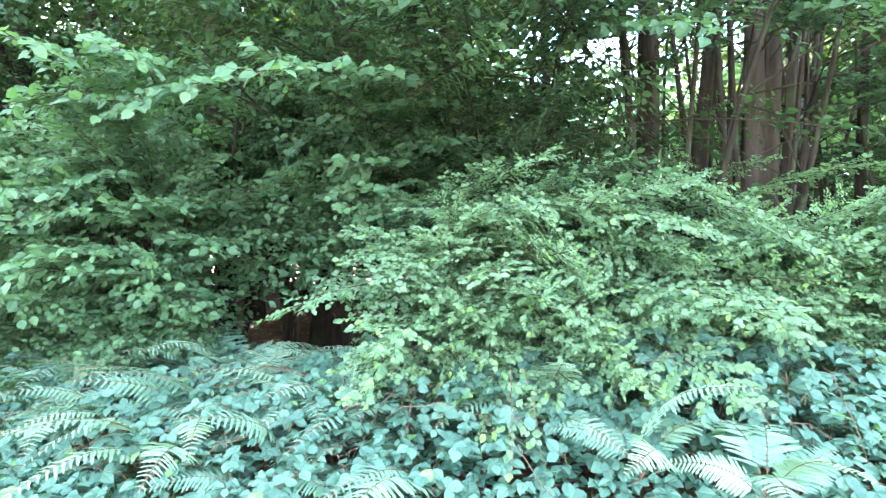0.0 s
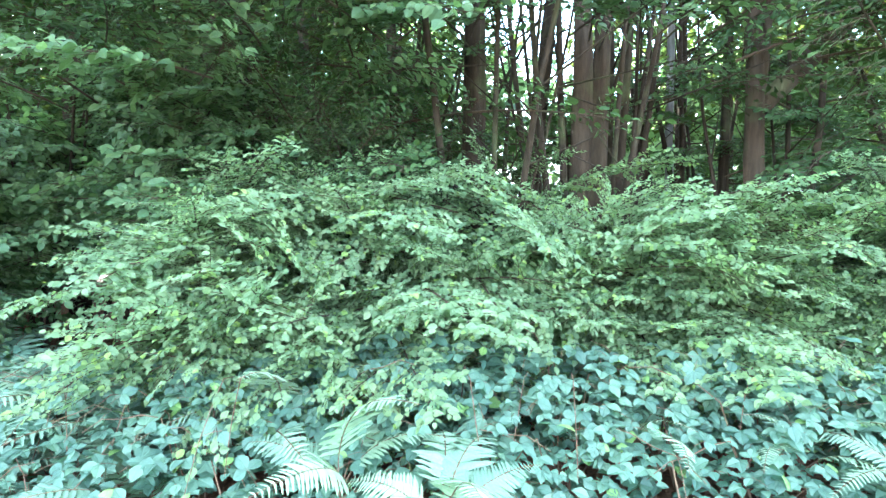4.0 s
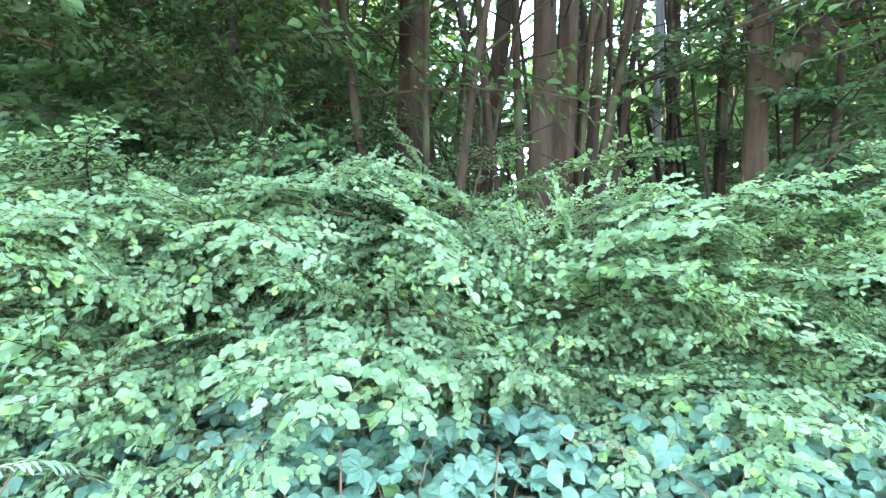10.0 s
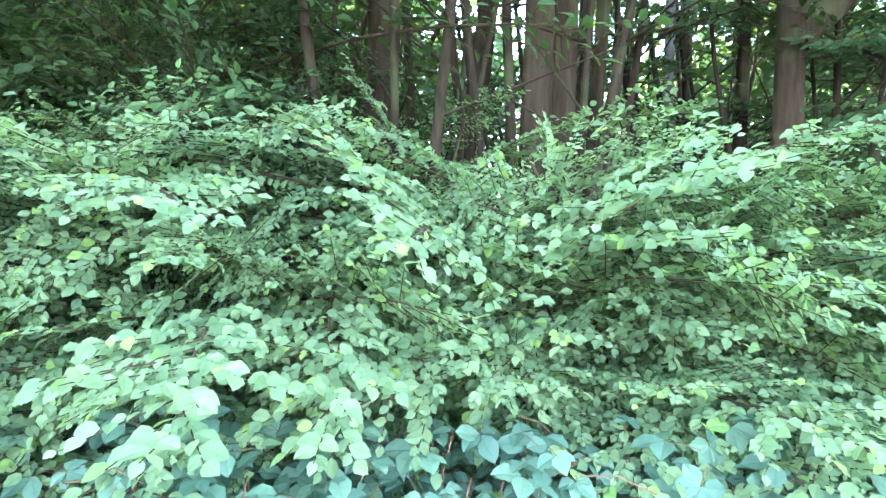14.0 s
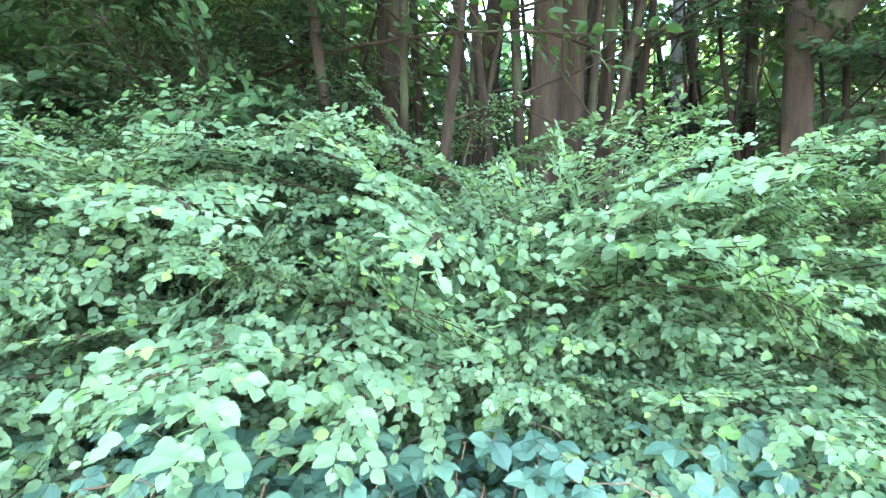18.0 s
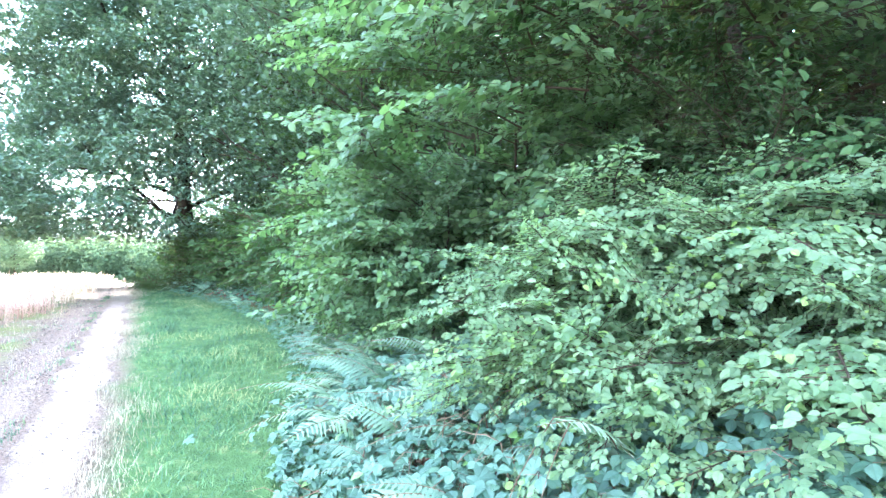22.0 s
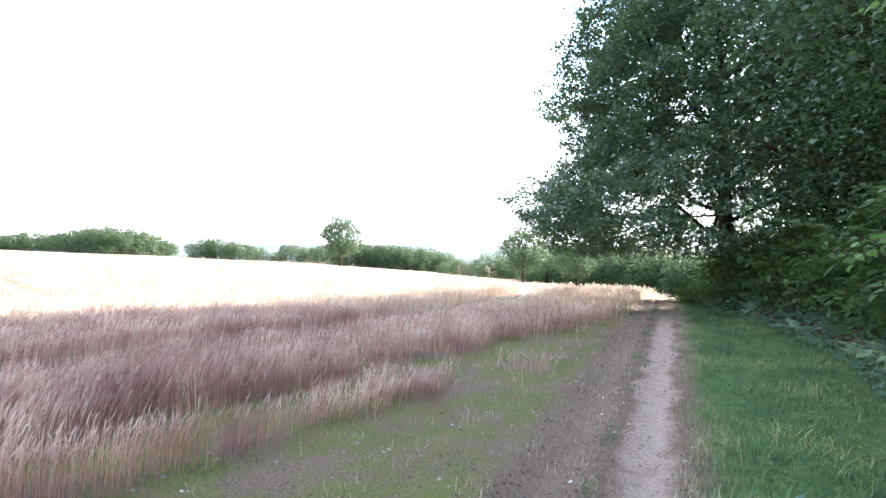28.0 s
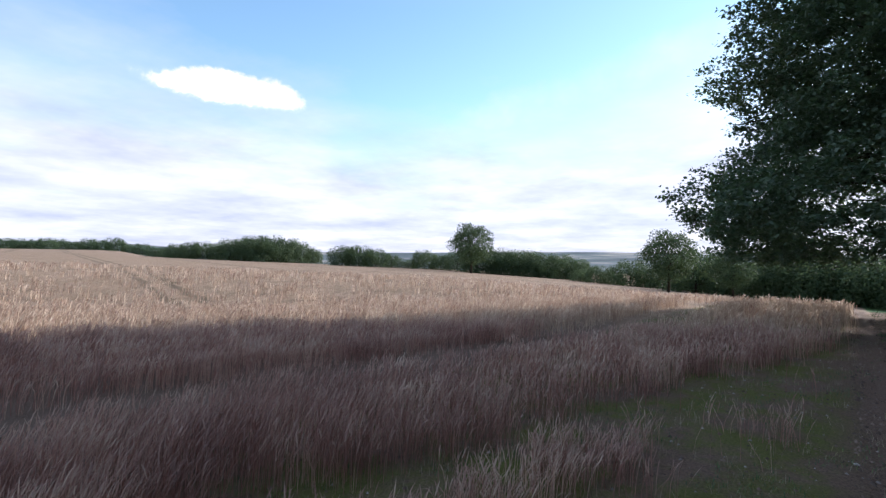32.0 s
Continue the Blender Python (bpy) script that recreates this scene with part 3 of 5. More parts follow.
def shrub(x, y, height, count, facing=-90, fan=110, seed=0, reach=1.0, label="", low=0.25, meshes=None, name="hornbeam_shrub"):
    """A leafy shrub: several stems, and boughs that reach out on the side of the light."""
    r = np.random.default_rng(1000 + seed)
    z0 = float(terrain(x, y))
    base = new(name)
    base.location = (x, y, z0)
    tiers = max(5, int(height * 2.6))
    me, stems = stems_mesh("stems", seed, height * 0.95, 5, 0.45 * reach)
    part("stem", me, base)
    for k in range(count):
        st = stems[k % len(stems)]
        tier = (int(r.integers(0, tiers)) + 0.5 + 0.25 * math.sin(seed * 2.3)) / tiers
        h = low + (0.98 - low) * min(1.0, max(0.0, tier + r.normal(0, 0.022)))
        o = np.array([np.interp(h, np.linspace(0, 1, 7), st[:, c]) for c in range(3)])
        az = radians(facing + r.triangular(-fan, 0, fan))
        rise = r.uniform(-0.12, 0.45) + 0.22 * max(0, h - 0.75) * 4 * r.uniform(0.3, 1)
        sc = reach * r.uniform(0.75, 1.2) * (1.12 - 0.40 * max(0, h - 0.55)) * (0.68 + 0.32 * float(sstep(0.25, 0.6, h)))
        pick = (meshes or SPRAYS)[int(r.integers(0, len(meshes or SPRAYS)))]
        twig, foliage = pick if isinstance(pick, tuple) else (pick, None)
        ob = part("branch", twig, base, aim(o, (math.cos(az), math.sin(az), rise), r.normal(0, 0.5), sc))
        if foliage:
            part("foliage", foliage, ob, label="layered oval green leaves")
    tagged(base, label or "dense green hornbeam shrub with layered leafy boughs at the wood's edge", "shrub", "shrubs along the wood's edge")
    return base


# ---------------------------------------------------------------- trees
def tree_meshes(name, seed, height, radius, fork, crown_r, crown_lo, leaf, count, mats, limbs=9, lean=0.0, clump=26, crown_hi=1.0, sides=10, back=0.0, split=False, clear=None):
    """Meshes of one tree: trunk with ridges and roots, limbs, and a crown of clumps of leaves round the limbs' ends."""
    r = np.random.default_rng(seed)
    s = Shape()
    rings = 26 if split else 12
    t = np.linspace(0, 1, rings)
    wob = np.cumsum(r.normal(0, 0.05 * math.sqrt(12 / rings), (rings, 2)), 0) * radius * 2.4
    top = height * 0.86
    trunk = np.stack([wob[:, 0] + lean * t * height, wob[:, 1], -0.25 + (top + 0.25) * t], -1)
    rad = radius * (1.0 - 0.80 * t) + radius * 0.55 * np.exp(-t * 16)
    ph = r.uniform(0, 6, 3)
    s.tube(trunk, rad, sides, 0, lambda k, th: 1 + 0.16 * np.sin(3 * th + ph[0] + 0.05 * k) + 0.10 * np.sin(5 * th + ph[1] + 0.2 * k) + 0.05 * np.sin(2 * th + k * 1.3 + ph[2]))
    trunk_me = s.mesh(name + "_trunk", mats[:1], True)
    lim = Shape()
    ends, limb_list = [], []
    for k in range(limbs):
        if split:
            lim = Shape()
            limb_list.append(lim)
        f = fork + (0.95 - fork) * (k + r.uniform(0, 0.7)) / limbs
        o = np.array([np.interp(f * height / top * 0.86, t, trunk[:, c]) for c in range(3)])
        a = k * 2.4 + r.uniform(-0.4, 0.4)
        ln = crown_r * r.uniform(0.75, 1.0) * (1.0 - 0.55 * max(0, (f - 0.45) / 0.55))
        up = r.uniform(0.35, 0.8) + 0.5 * f
        tt = np.linspace(0, 1, 7)
        p = o + ln * tt[:, None] * np.array([math.cos(a), math.sin(a), 0]) + np.stack([r.normal(0, 0.04, 7) * ln, r.normal(0, 0.04, 7) * ln, ln * up * tt ** 1.2], -1) * (tt[:, None] > 0)
        lim.tube(p, radius * 0.30 * (1 - 0.5 * f) * (1 - 0.85 * tt) + 0.008, 6, 0)
        ends.append(p[3:])
        for j in range(3):
            q0 = p[2 + j]
            b = a + r.uniform(-1.2, 1.2)
            l2 = ln * r.uniform(0.25, 0.5)
            q = q0 + l2 * np.linspace(0, 1, 4)[:, None] * np.array([math.cos(b), math.sin(b), r.uniform(-0.1, 0.8)])
            lim.tube(q, radius * 0.14 * (1 - 0.8 * np.linspace(0, 1, 4)) + 0.005, 4, 0)
            ends.append(q[1:])
    limb_me = [one.mesh(name + "_limb", mats[:1], True) for one in limb_list] if split else lim.mesh(name + "_limbs", mats[:1], True)
    ends = np.concatenate(ends)
    # clumps: some round the limbs' ends, some in the crown's outer shell with gaps
    k = count // clump
    c1 = ends[r.integers(0, len(ends), k // 2)] + r.normal(0, crown_r * 0.13, (k // 2, 3))
    th, ph2 = r.uniform(0, 2 * np.pi, k - k // 2), np.arccos(r.uniform(-0.85, 1, k - k // 2))
    zc = 0.5 * (crown_lo + crown_hi * height)
    hz = 0.5 * (crown_hi * height - crown_lo)
    lump = 0.82 + 0.18 * np.sin(3 * th + seed) * np.cos(4 * ph2 + seed) + r.normal(0, 0.07, len(th))
    c2 = np.stack([crown_r * lump * np.sin(ph2) * np.cos(th) + lean * zc, crown_r * lump * np.sin(ph2) * np.sin(th), zc + hz * lump * np.cos(ph2)], -1)
    c = np.concatenate([c1, c2])
    c[:, 1] += back
    c = np.repeat(c, clump, 0)
    size = crown_r * 0.10 + leaf
    pos = c + r.normal(0, size, c.shape) * np.array([1, 1, 0.55])
    pos[:, 2] = np.maximum(pos[:, 2], crown_lo * 0.9 + r.uniform(0, 0.5, len(pos)))
    if clear:
        pos = pos[~clear(pos)]
    ax = r.normal(0, 1, pos.shape) * np.array([1, 1, 0.5]) - np.array([0, 0, 0.25])
    nr = r.normal(0, 0.45, pos.shape) + np.array([0, 0, 1.0])
    ls = leaf * r.uniform(0.7, 1.25, len(pos))
    v, q = leaf_arrays(pos, ax, nr, ls, ls * 0.7, LEAF if leaf < 0.07 else LEAF1)
    crown_me = put_mesh(name + "_crown", v, q, None, mats[1:2])
    return trunk_me, limb_me, crown_me


def tree(name, meshes, x, y, turn=0.0, scale=1.0, label="", group="", z=None):
    z = float(terrain(x, y)) if z is None else z
    base = new(name)
    base.matrix_world = pose(x, y, z, 0, 0, turn) @ Matrix.Scale(scale, 4)
    part("trunk", meshes[0], base)
    for one in meshes[1] if isinstance(meshes[1], list) else ():
        part("limb", one, base)
    if not isinstance(meshes[1], list):
        part("branching", meshes[1], base)
    part("crown", meshes[2], base)
    tagged(base, label, "tree", group)
    return base


# the big field oak at the end of the wood
def oak_profile(z):
    return np.interp(z, (1.9, 2.3, 3.1, 4.3, 5.2, 5.8, 7.1, 8.0, 8.6, 9.7, 11.2, 12.6, 14.5, 16), (6.2, 7.3, 8.0, 8.1, 6.9, 6.5, 6.0, 6.8, 7.0, 6.3, 5.5, 4.8, 3.2, 0.6))


def oak_meshes():
    trunk, limb, _ = tree_meshes("oak", 5, 13.5, 0.34, 0.17, 6.4, 2.2, 0.2, 60, [M_BARK, M_OAK], 22, 0.0, 30, 1.0, 14, split=True)
    r = np.random.default_rng(50)
    n = 5200
    z = 2.0 + 13.4 * r.beta(1.0, 1.3, n)
    a = r.uniform(0, 2 * np.pi, n)
    lump = 1 + 0.09 * np.sin(3 * a + z * 0.7) * np.cos(z * 1.1) + 0.07 * np.sin(7 * a - z * 2.1)
    f = np.sqrt(r.uniform(0.12, 1.0, n))
    f = np.where(z < 4.2, np.sqrt(r.uniform(0.42, 1, n)), f)
    rad = oak_profile(z) * lump * f
    c = np.stack([rad * np.cos(a), rad * np.sin(a), z], -1)
    c = np.repeat(c, 56, 0)
    pos = c + r.normal(0, 0.20, c.shape) * np.array([1, 1, 0.6])
    ax = r.normal(0, 1, pos.shape) * np.array([1, 1, 0.5]) - np.array([0, 0, 0.2])
    nr = r.normal(0, 0.5, pos.shape) + np.array([0, 0, 1.0])
    ls = r.uniform(0.09, 0.18, len(pos))
    v, q = leaf_arrays(pos, ax, nr, ls, ls * 0.7, LEAF1)
    return trunk, limb, put_mesh("oak_crown", v, q, None, [M_OAK])


OAK_X, OAK_Y = -21.1, 8.6
tree("oak_tree", oak_meshes(), OAK_X, OAK_Y, 30, 1.0, "large dark oak with a wide low crown beside the footpath", z=-0.1)

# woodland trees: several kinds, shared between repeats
EDGE_TREES = [tree_meshes("field_maple", 31, 11.5, 0.16, 0.18, 3.1, 1.5, 0.11, 9500, [M_BARK, M_CANOPY_SHADED], 14, 0.0, 25, split=True),
              tree_meshes("hazel", 32, 9.5, 0.12, 0.15, 2.8, 1.2, 0.105, 9000, [M_BARK, M_CANOPY_SHADED], 12, 0.0, 25, split=True)]
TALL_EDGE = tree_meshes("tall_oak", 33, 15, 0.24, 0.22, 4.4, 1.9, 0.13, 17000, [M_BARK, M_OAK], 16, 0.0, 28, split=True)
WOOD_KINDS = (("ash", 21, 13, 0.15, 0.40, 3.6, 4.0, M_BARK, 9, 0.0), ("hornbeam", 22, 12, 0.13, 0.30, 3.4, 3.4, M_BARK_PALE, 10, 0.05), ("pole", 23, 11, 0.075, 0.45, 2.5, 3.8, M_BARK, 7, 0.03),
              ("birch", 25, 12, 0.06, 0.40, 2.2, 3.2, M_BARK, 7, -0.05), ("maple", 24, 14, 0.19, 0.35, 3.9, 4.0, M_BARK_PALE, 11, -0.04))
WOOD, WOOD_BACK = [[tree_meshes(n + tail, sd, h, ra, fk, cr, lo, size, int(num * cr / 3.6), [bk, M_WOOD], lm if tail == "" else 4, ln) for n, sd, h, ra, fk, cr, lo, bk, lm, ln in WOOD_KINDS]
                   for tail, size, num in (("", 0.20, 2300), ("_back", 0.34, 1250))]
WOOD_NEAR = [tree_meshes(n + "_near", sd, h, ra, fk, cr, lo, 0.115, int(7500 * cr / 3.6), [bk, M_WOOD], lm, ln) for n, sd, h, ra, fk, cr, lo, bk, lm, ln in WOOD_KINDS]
UNDER = [tree_meshes("holly", 61, 3.6, 0.035, 0.1, 1.7, 0.3, 0.26, 800, [M_TWIG, M_CANOPY_SHADED], 3, 0.0, 18),
         tree_meshes("elder", 62, 4.6, 0.04, 0.1, 1.9, 0.4, 0.30, 800, [M_TWIG, M_CANOPY_SHADED], 3, 0.0, 18)]
UNDER_NEAR = [tree_meshes("box", 65, 3.8, 0.035, 0.1, 1.7, 0.2, 0.072, 5200, [M_TWIG, M_CANOPY_SHADED], 5, 0.0, 20), tree_meshes("privet", 66, 4.6, 0.04, 0.1, 1.9, 0.3, 0.075, 5600, [M_TWIG, M_CANOPY_SHADED], 5, 0.0, 20)]
# bushes in the bright hedge leaf, its pale colour standing in for sunlight
UNDER_SUN_TONE = [tree_meshes("spindle", 63, 3.8, 0.035, 0.1, 1.7, 0.3, 0.16, 1000, [M_TWIG, M_SHRUB], 3, 0.0, 18), tree_meshes("dogwood", 64, 4.4, 0.04, 0.1, 1.9, 0.4, 0.17, 1100, [M_TWIG, M_SHRUB], 3, 0.0, 18)]
r = np.random.default_rng(77)
WOOD_LABEL = "tall woodland tree with a dark trunk and leafy crown"


def in_gap(x, y, wide):
    """The glade through which the bright sky shows between the trunks."""
    return abs(x - (2.04 + math.tan(radians(9.0)) * (y - 1.5))) < wide and y > 6


def glade(x, y, z):
    """Where the crowns part and let the sky through."""
    return (np.abs(x - (2.04 + 0.158 * (y - 1.5))) < 0.2 + 0.06 * (y - 1.5)) & (z < 8)


# named trunks close behind the hedge
NEAR = [(1.72, 4.75, 0.115, 0.015, M_BARK), (2.02, 5.0, 0.08, 0.10, M_BARK), (2.64, 4.75, 0.095, -0.005, M_BARK_PALE), (2.80, 4.72, 0.085, 0.01, M_BARK_PALE), (2.93, 4.86, 0.05, 0.05, M_BARK_PALE),
        (4.12, 4.7, 0.085, 0.0, M_BARK_PALE), (4.15, 6.4, 0.06, 0.0, M_BIRCH), (4.5, 6.0, 0.06, 0.02, M_BARK), (-0.2, 5.9, 0.08, -0.08, M_BARK), (-2.7, 6.9, 0.10, -0.05, M_BARK), (5.0, 8.0, 0.08, 0.0, M_BARK), (5.6, 5.0, 0.10, 0.03, M_BARK),
        (0.6, 6.2, 0.07, -0.12, M_BARK), (6.8, 5.4, 0.12, -0.04, M_BARK_PALE), (1.2, 5.6, 0.06, -0.04, M_BARK), (3.5, 7.4, 0.05, 0.03, M_BARK)]
NEAR_TREES, HANGING = [], []
for i, (x, y, rad, lean, bark) in enumerate(NEAR):
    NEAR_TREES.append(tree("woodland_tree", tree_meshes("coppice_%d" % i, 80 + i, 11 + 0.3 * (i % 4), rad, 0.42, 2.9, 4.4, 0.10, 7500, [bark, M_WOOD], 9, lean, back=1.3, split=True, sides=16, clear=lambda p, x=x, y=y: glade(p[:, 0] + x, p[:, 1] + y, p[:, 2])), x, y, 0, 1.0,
         "coppiced woodland tree with a bare ridged brown trunk", "trees of the wood"))
# thin stems that spring from the coppice stools
for i, host in enumerate(NEAR_TREES):
    for j in range(4):
        one = Shape()
        t = np.linspace(0, 1, 9)
        a, ln, slope = r.uniform(0, 6.28), r.uniform(3.5, 7.5), r.uniform(0.12, 0.55)
        slope *= 0.35 if 2 <= i <= 7 else 1.0
        p = np.stack([math.cos(a) * (0.12 + slope * ln * t) + 0.05 * np.sin(t * 7 + i), math.sin(a) * (0.12 + slope * ln * t * 0.8) + 0.05 * np.cos(t * 6 + j), -0.1 + ln * t], -1)
        one.tube(p, r.uniform(0.022, 0.045) * (1 - 0.75 * t), 7, 0)
        for b in range(5):
            q0, a2, l2 = p[3 + b], r.uniform(0, 6.28), r.uniform(0.5, 1.3)
            tt = np.linspace(0, 1, 4)
            one.tube(q0 + l2 * tt[:, None] * np.array([math.cos(a2), math.sin(a2), r.uniform(0.1, 0.9)]), 0.010 * (1 - 0.8 * tt), 4, 0)
        part("stem", one.mesh("stem", [M_BARK], True), host)
for k in range(8):
    x = -17.2 + k * 1.75
    tree("edge_tree", EDGE_TREES[k % 2], x, edge_y(x) + 2.9 + r.uniform(-0.3, 0.4), r.uniform(0, 360), r.uniform(0.78, 0.98), "leafy tree with branches hanging to the ground at the wood's edge", "trees at the wood's edge")
for k in range(5):
    x = -15.5 + k * 2.3
    tree("edge_tree", TALL_EDGE, x, edge_y(x) + 2.6 + r.uniform(-0.3, 0.3), r.uniform(0, 360), r.uniform(0.8, 0.98), "tall dark oak whose boughs hang out over the grass verge", "trees at the wood's edge")
for row in range(5):
    for k in range(17):
        x = -26 + k * 3.1 + r.uniform(-1.1, 1.1) + 0.9 * row
        y = edge_y(x) + 5.4 + row * 4.0 + r.uniform(-1.0, 1.0)
        kind, turn, size = int(r.integers(0, 5)), r.uniform(0, 360), r.uniform(0.85, 1.15)
        if math.hypot(x - OAK_X, y - OAK_Y) < 5.5 or in_gap(x, y, 4.2) or (row > 2 and x > -6 and k % 3 == 0):
            continue
        tree("woodland_tree", (WOOD_NEAR if row == 0 and -9 < x < 8 else WOOD if row < 2 else WOOD_BACK)[kind], x, y, turn, size, WOOD_LABEL, "trees of the wood")
for k in range(76):
    x = -24 + (k % 19) * 2.5 + r.uniform(-1, 1)
    y = edge_y(x) + (4.6 if x < 0.5 else 7.5) + (k // 19) * 4.2 + r.uniform(-1.5, 1.5)
    tree("understorey_bush", (UNDER_NEAR if k < 19 and -9 < x < 2 else UNDER_SUN_TONE if x > 2 and k >= 19 else UNDER)[k % 2], x, y, r.uniform(0, 360), r.uniform(0.8, 1.2), "loose green bush in the shade of the wood", "bushes of the wood")

for k in range(26):
    x = -20 + k * 1.9 + r.uniform(-0.5, 0.5)
    if in_gap(x, edge_y(x) + 20, 3.0):
        continue
    tree("understorey_bush", (UNDER_SUN_TONE if x > 1 else UNDER)[k % 2], x, edge_y(x) + 19 + r.uniform(-2, 3), r.uniform(0, 360), r.uniform(2.1, 2.8), "loose green bush in the shade of the wood", "bushes of the wood")

for k in range(14):
    x = -2 + k * 1.1 + r.uniform(-0.4, 0.4)
    y = edge_y(x) + 13 + (k % 3) * 2.5
    if not in_gap(x, y, 1.8):
        tree("understorey_bush", UNDER_SUN_TONE[k % 2], x, y, r.uniform(0, 360), r.uniform(1.7, 2.3), "tall loose bush deep in the wood, its leaves coloured pale as if sunlit", "bushes of the wood")

# boughs that hang out of the wood over the hedge
for i, (x, y, z, yaw, size) in enumerate([(r.uniform(-2.5, 6.5), r.uniform(3.9, 7.0), r.uniform(2.25, 5.0), r.uniform(-170, -10), r.uniform(0.9, 1.4)) for _ in range(240)]):
    if abs(x - (2.04 + 0.158 * (y - 1.5))) < 0.8 or (x > 0.8 and y < (3.9 if (x > 3.2 and z > 2.45) or x < 1.4 else 4.9)) or (x < 0.8 and z < 2.85):
        continue
    HANGING.append((x, y, z, yaw, size))
for i, (x, y, z, yaw, size) in enumerate(HANGING):
    host = min(NEAR_TREES, key=lambda t: math.hypot(t.location.x - x, t.location.y - y))
    a = radians(yaw)
    part("branch", BIG_SPRAYS[i % 4], host, Matrix.Translation(-host.location) @ aim((x, y, z), (math.cos(a), math.sin(a), r.uniform(-0.15, 0.3)), r.normal(0, 0.3), size))

# leafy boughs that reach out over the gap in the hedge and above the shrubs
for i in range(50):
    host = NEAR_TREES[(8, 12, 0, 8)[i % 4]]
    x, y, z, a = r.uniform(-2.6, 1.3), r.uniform(3.7, 4.9), r.uniform(2.35, 4.0), radians(r.uniform(-150, -40))
    if x > 0.5:
        z += 0.35
    ob = part("branch", BROAD_SPRAYS[i % 4][0], host, Matrix.Translation(-host.location) @ aim((x, y, z), (math.cos(a), math.sin(a), r.uniform(-0.1, 0.3)), r.normal(0, 0.3), r.uniform(0.9, 1.25)))
    part("foliage", BROAD_SPRAYS[i % 4][1], ob, label="layered oval green leaves")

# boughs high over the hedge
for i in range(13):
    host = NEAR_TREES[(0, 2, 5)[i % 3]]
    x, y, z, a = 0.9 + 0.2 * i, r.uniform(4.2, 4.7), r.uniform(3.1, 3.6), radians(r.uniform(-125, -60))
    ob = part("branch", BROAD_SPRAYS[i % 4][0], host, Matrix.Translation(-host.location) @ aim((x, y, z), (math.cos(a), math.sin(a), r.uniform(0.0, 0.3)), r.normal(0, 0.3), r.uniform(1.0, 1.25)))
    part("foliage", BROAD_SPRAYS[i % 4][1], ob, label="layered oval green leaves")

# the thick leaning limb of the forked tree
t = np.linspace(0, 1, 9)
one = Shape()
one.tube(np.stack([0.02 + 2.6 * t ** 0.9, 0.1 * t, 2.55 + 2.3 * t + 0.25 * np.sin(t * 3)], -1), 0.085 * (1 - 0.6 * t), 12, 0)
one.tube(np.stack([0.02 + 0.25 * t, 0.05 * t, 2.6 + 2.6 * t], -1), 0.055 * (1 - 0.5 * t), 9, 0)
part("limb", one.mesh("limb", [M_BARK_PALE], True), NEAR_TREES[5])

# the hedge of shrubs in front of the wood
for k in range(9):
    x = 0.35 + k * 0.82 + r.uniform(-0.1, 0.1)
    tall = float(np.interp(x, (0.3, 1.2, 2.2, 2.9, 3.5, 4.2, 6), (1.45, 1.85, 2.1, 1.8, 1.6, 1.85, 2.05)))
    shrub(x, edge_y(x) + 1.7 + r.uniform(-0.1, 0.25), tall + 0.06 * math.sin(k * 1.3), 92 if x < 5.4 else 56, -90, 95 if k else 60, k, 0.92, low=0.20 if k else 0.45)
for k, (x, y, tall, count, reach, low) in enumerate(((-5.2, 6.9, 2.6, 50, 1.1, 0.1), (-4.1, 5.7, 2.6, 60, 1.05, 0.1), (-3.2, 5.05, 2.5, 70, 1.0, 0.1), (-2.6, 4.85, 2.2, 80, 0.8, 0.12), (-3.0, 6.6, 3.4, 60, 1.2, 0.3),
                                                   (0.2, 4.5, 1.7, 70, 0.85, 0.5), (-0.5, 5.7, 3.1, 60, 1.1, 0.4), (-1.9, 6.9, 3.6, 60, 1.2, 0.45), (0.6, 5.3, 2.9, 60, 1.0, 0.45))):
    shrub(x, y, tall, count, -90, 110, 20 + k, reach, low=low, meshes=BIG_SPRAYS if y > 5.2 and x > 0 else SPRAYS if x > 0 else BROAD_SPRAYS)
for k in range(10):
    x = -18.8 + k * 1.55
    shrub(x, edge_y(x) + 1.5, 2.3 + 0.4 * math.sin(k * 2.1), 42, -80, 120, 40 + k, 1.5, meshes=FAR_SPRAYS)
for k, (x, y, tall) in enumerate(((-20.6, 7.3, 0.45), (-19.5, 7.5, 0.5), (-18.4, 7.9, 0.7), (-22.2, 7.5, 0.45), (-23.6, 8.2, 0.6), (-19.6, 9.2, 2.2), (-21.8, 10.0, 2.4), (-24.5, 9.6, 2.2), (-26.2, 10.6, 2.4))):
    shrub(x, y, tall, 22, -80, 150, 90 + k, 0.6 + 0.2 * tall, low=0.1, meshes=FAR_SPRAYS, label="low dark bush at the foot of the oak", name="bush")
for k in range(6):
    x = 7.9 + k * 1.8
    shrub(x, edge_y(x) + 1.9, 2.3, 22, -90, 115, 60 + k, 1.3, meshes=FAR_SPRAYS)


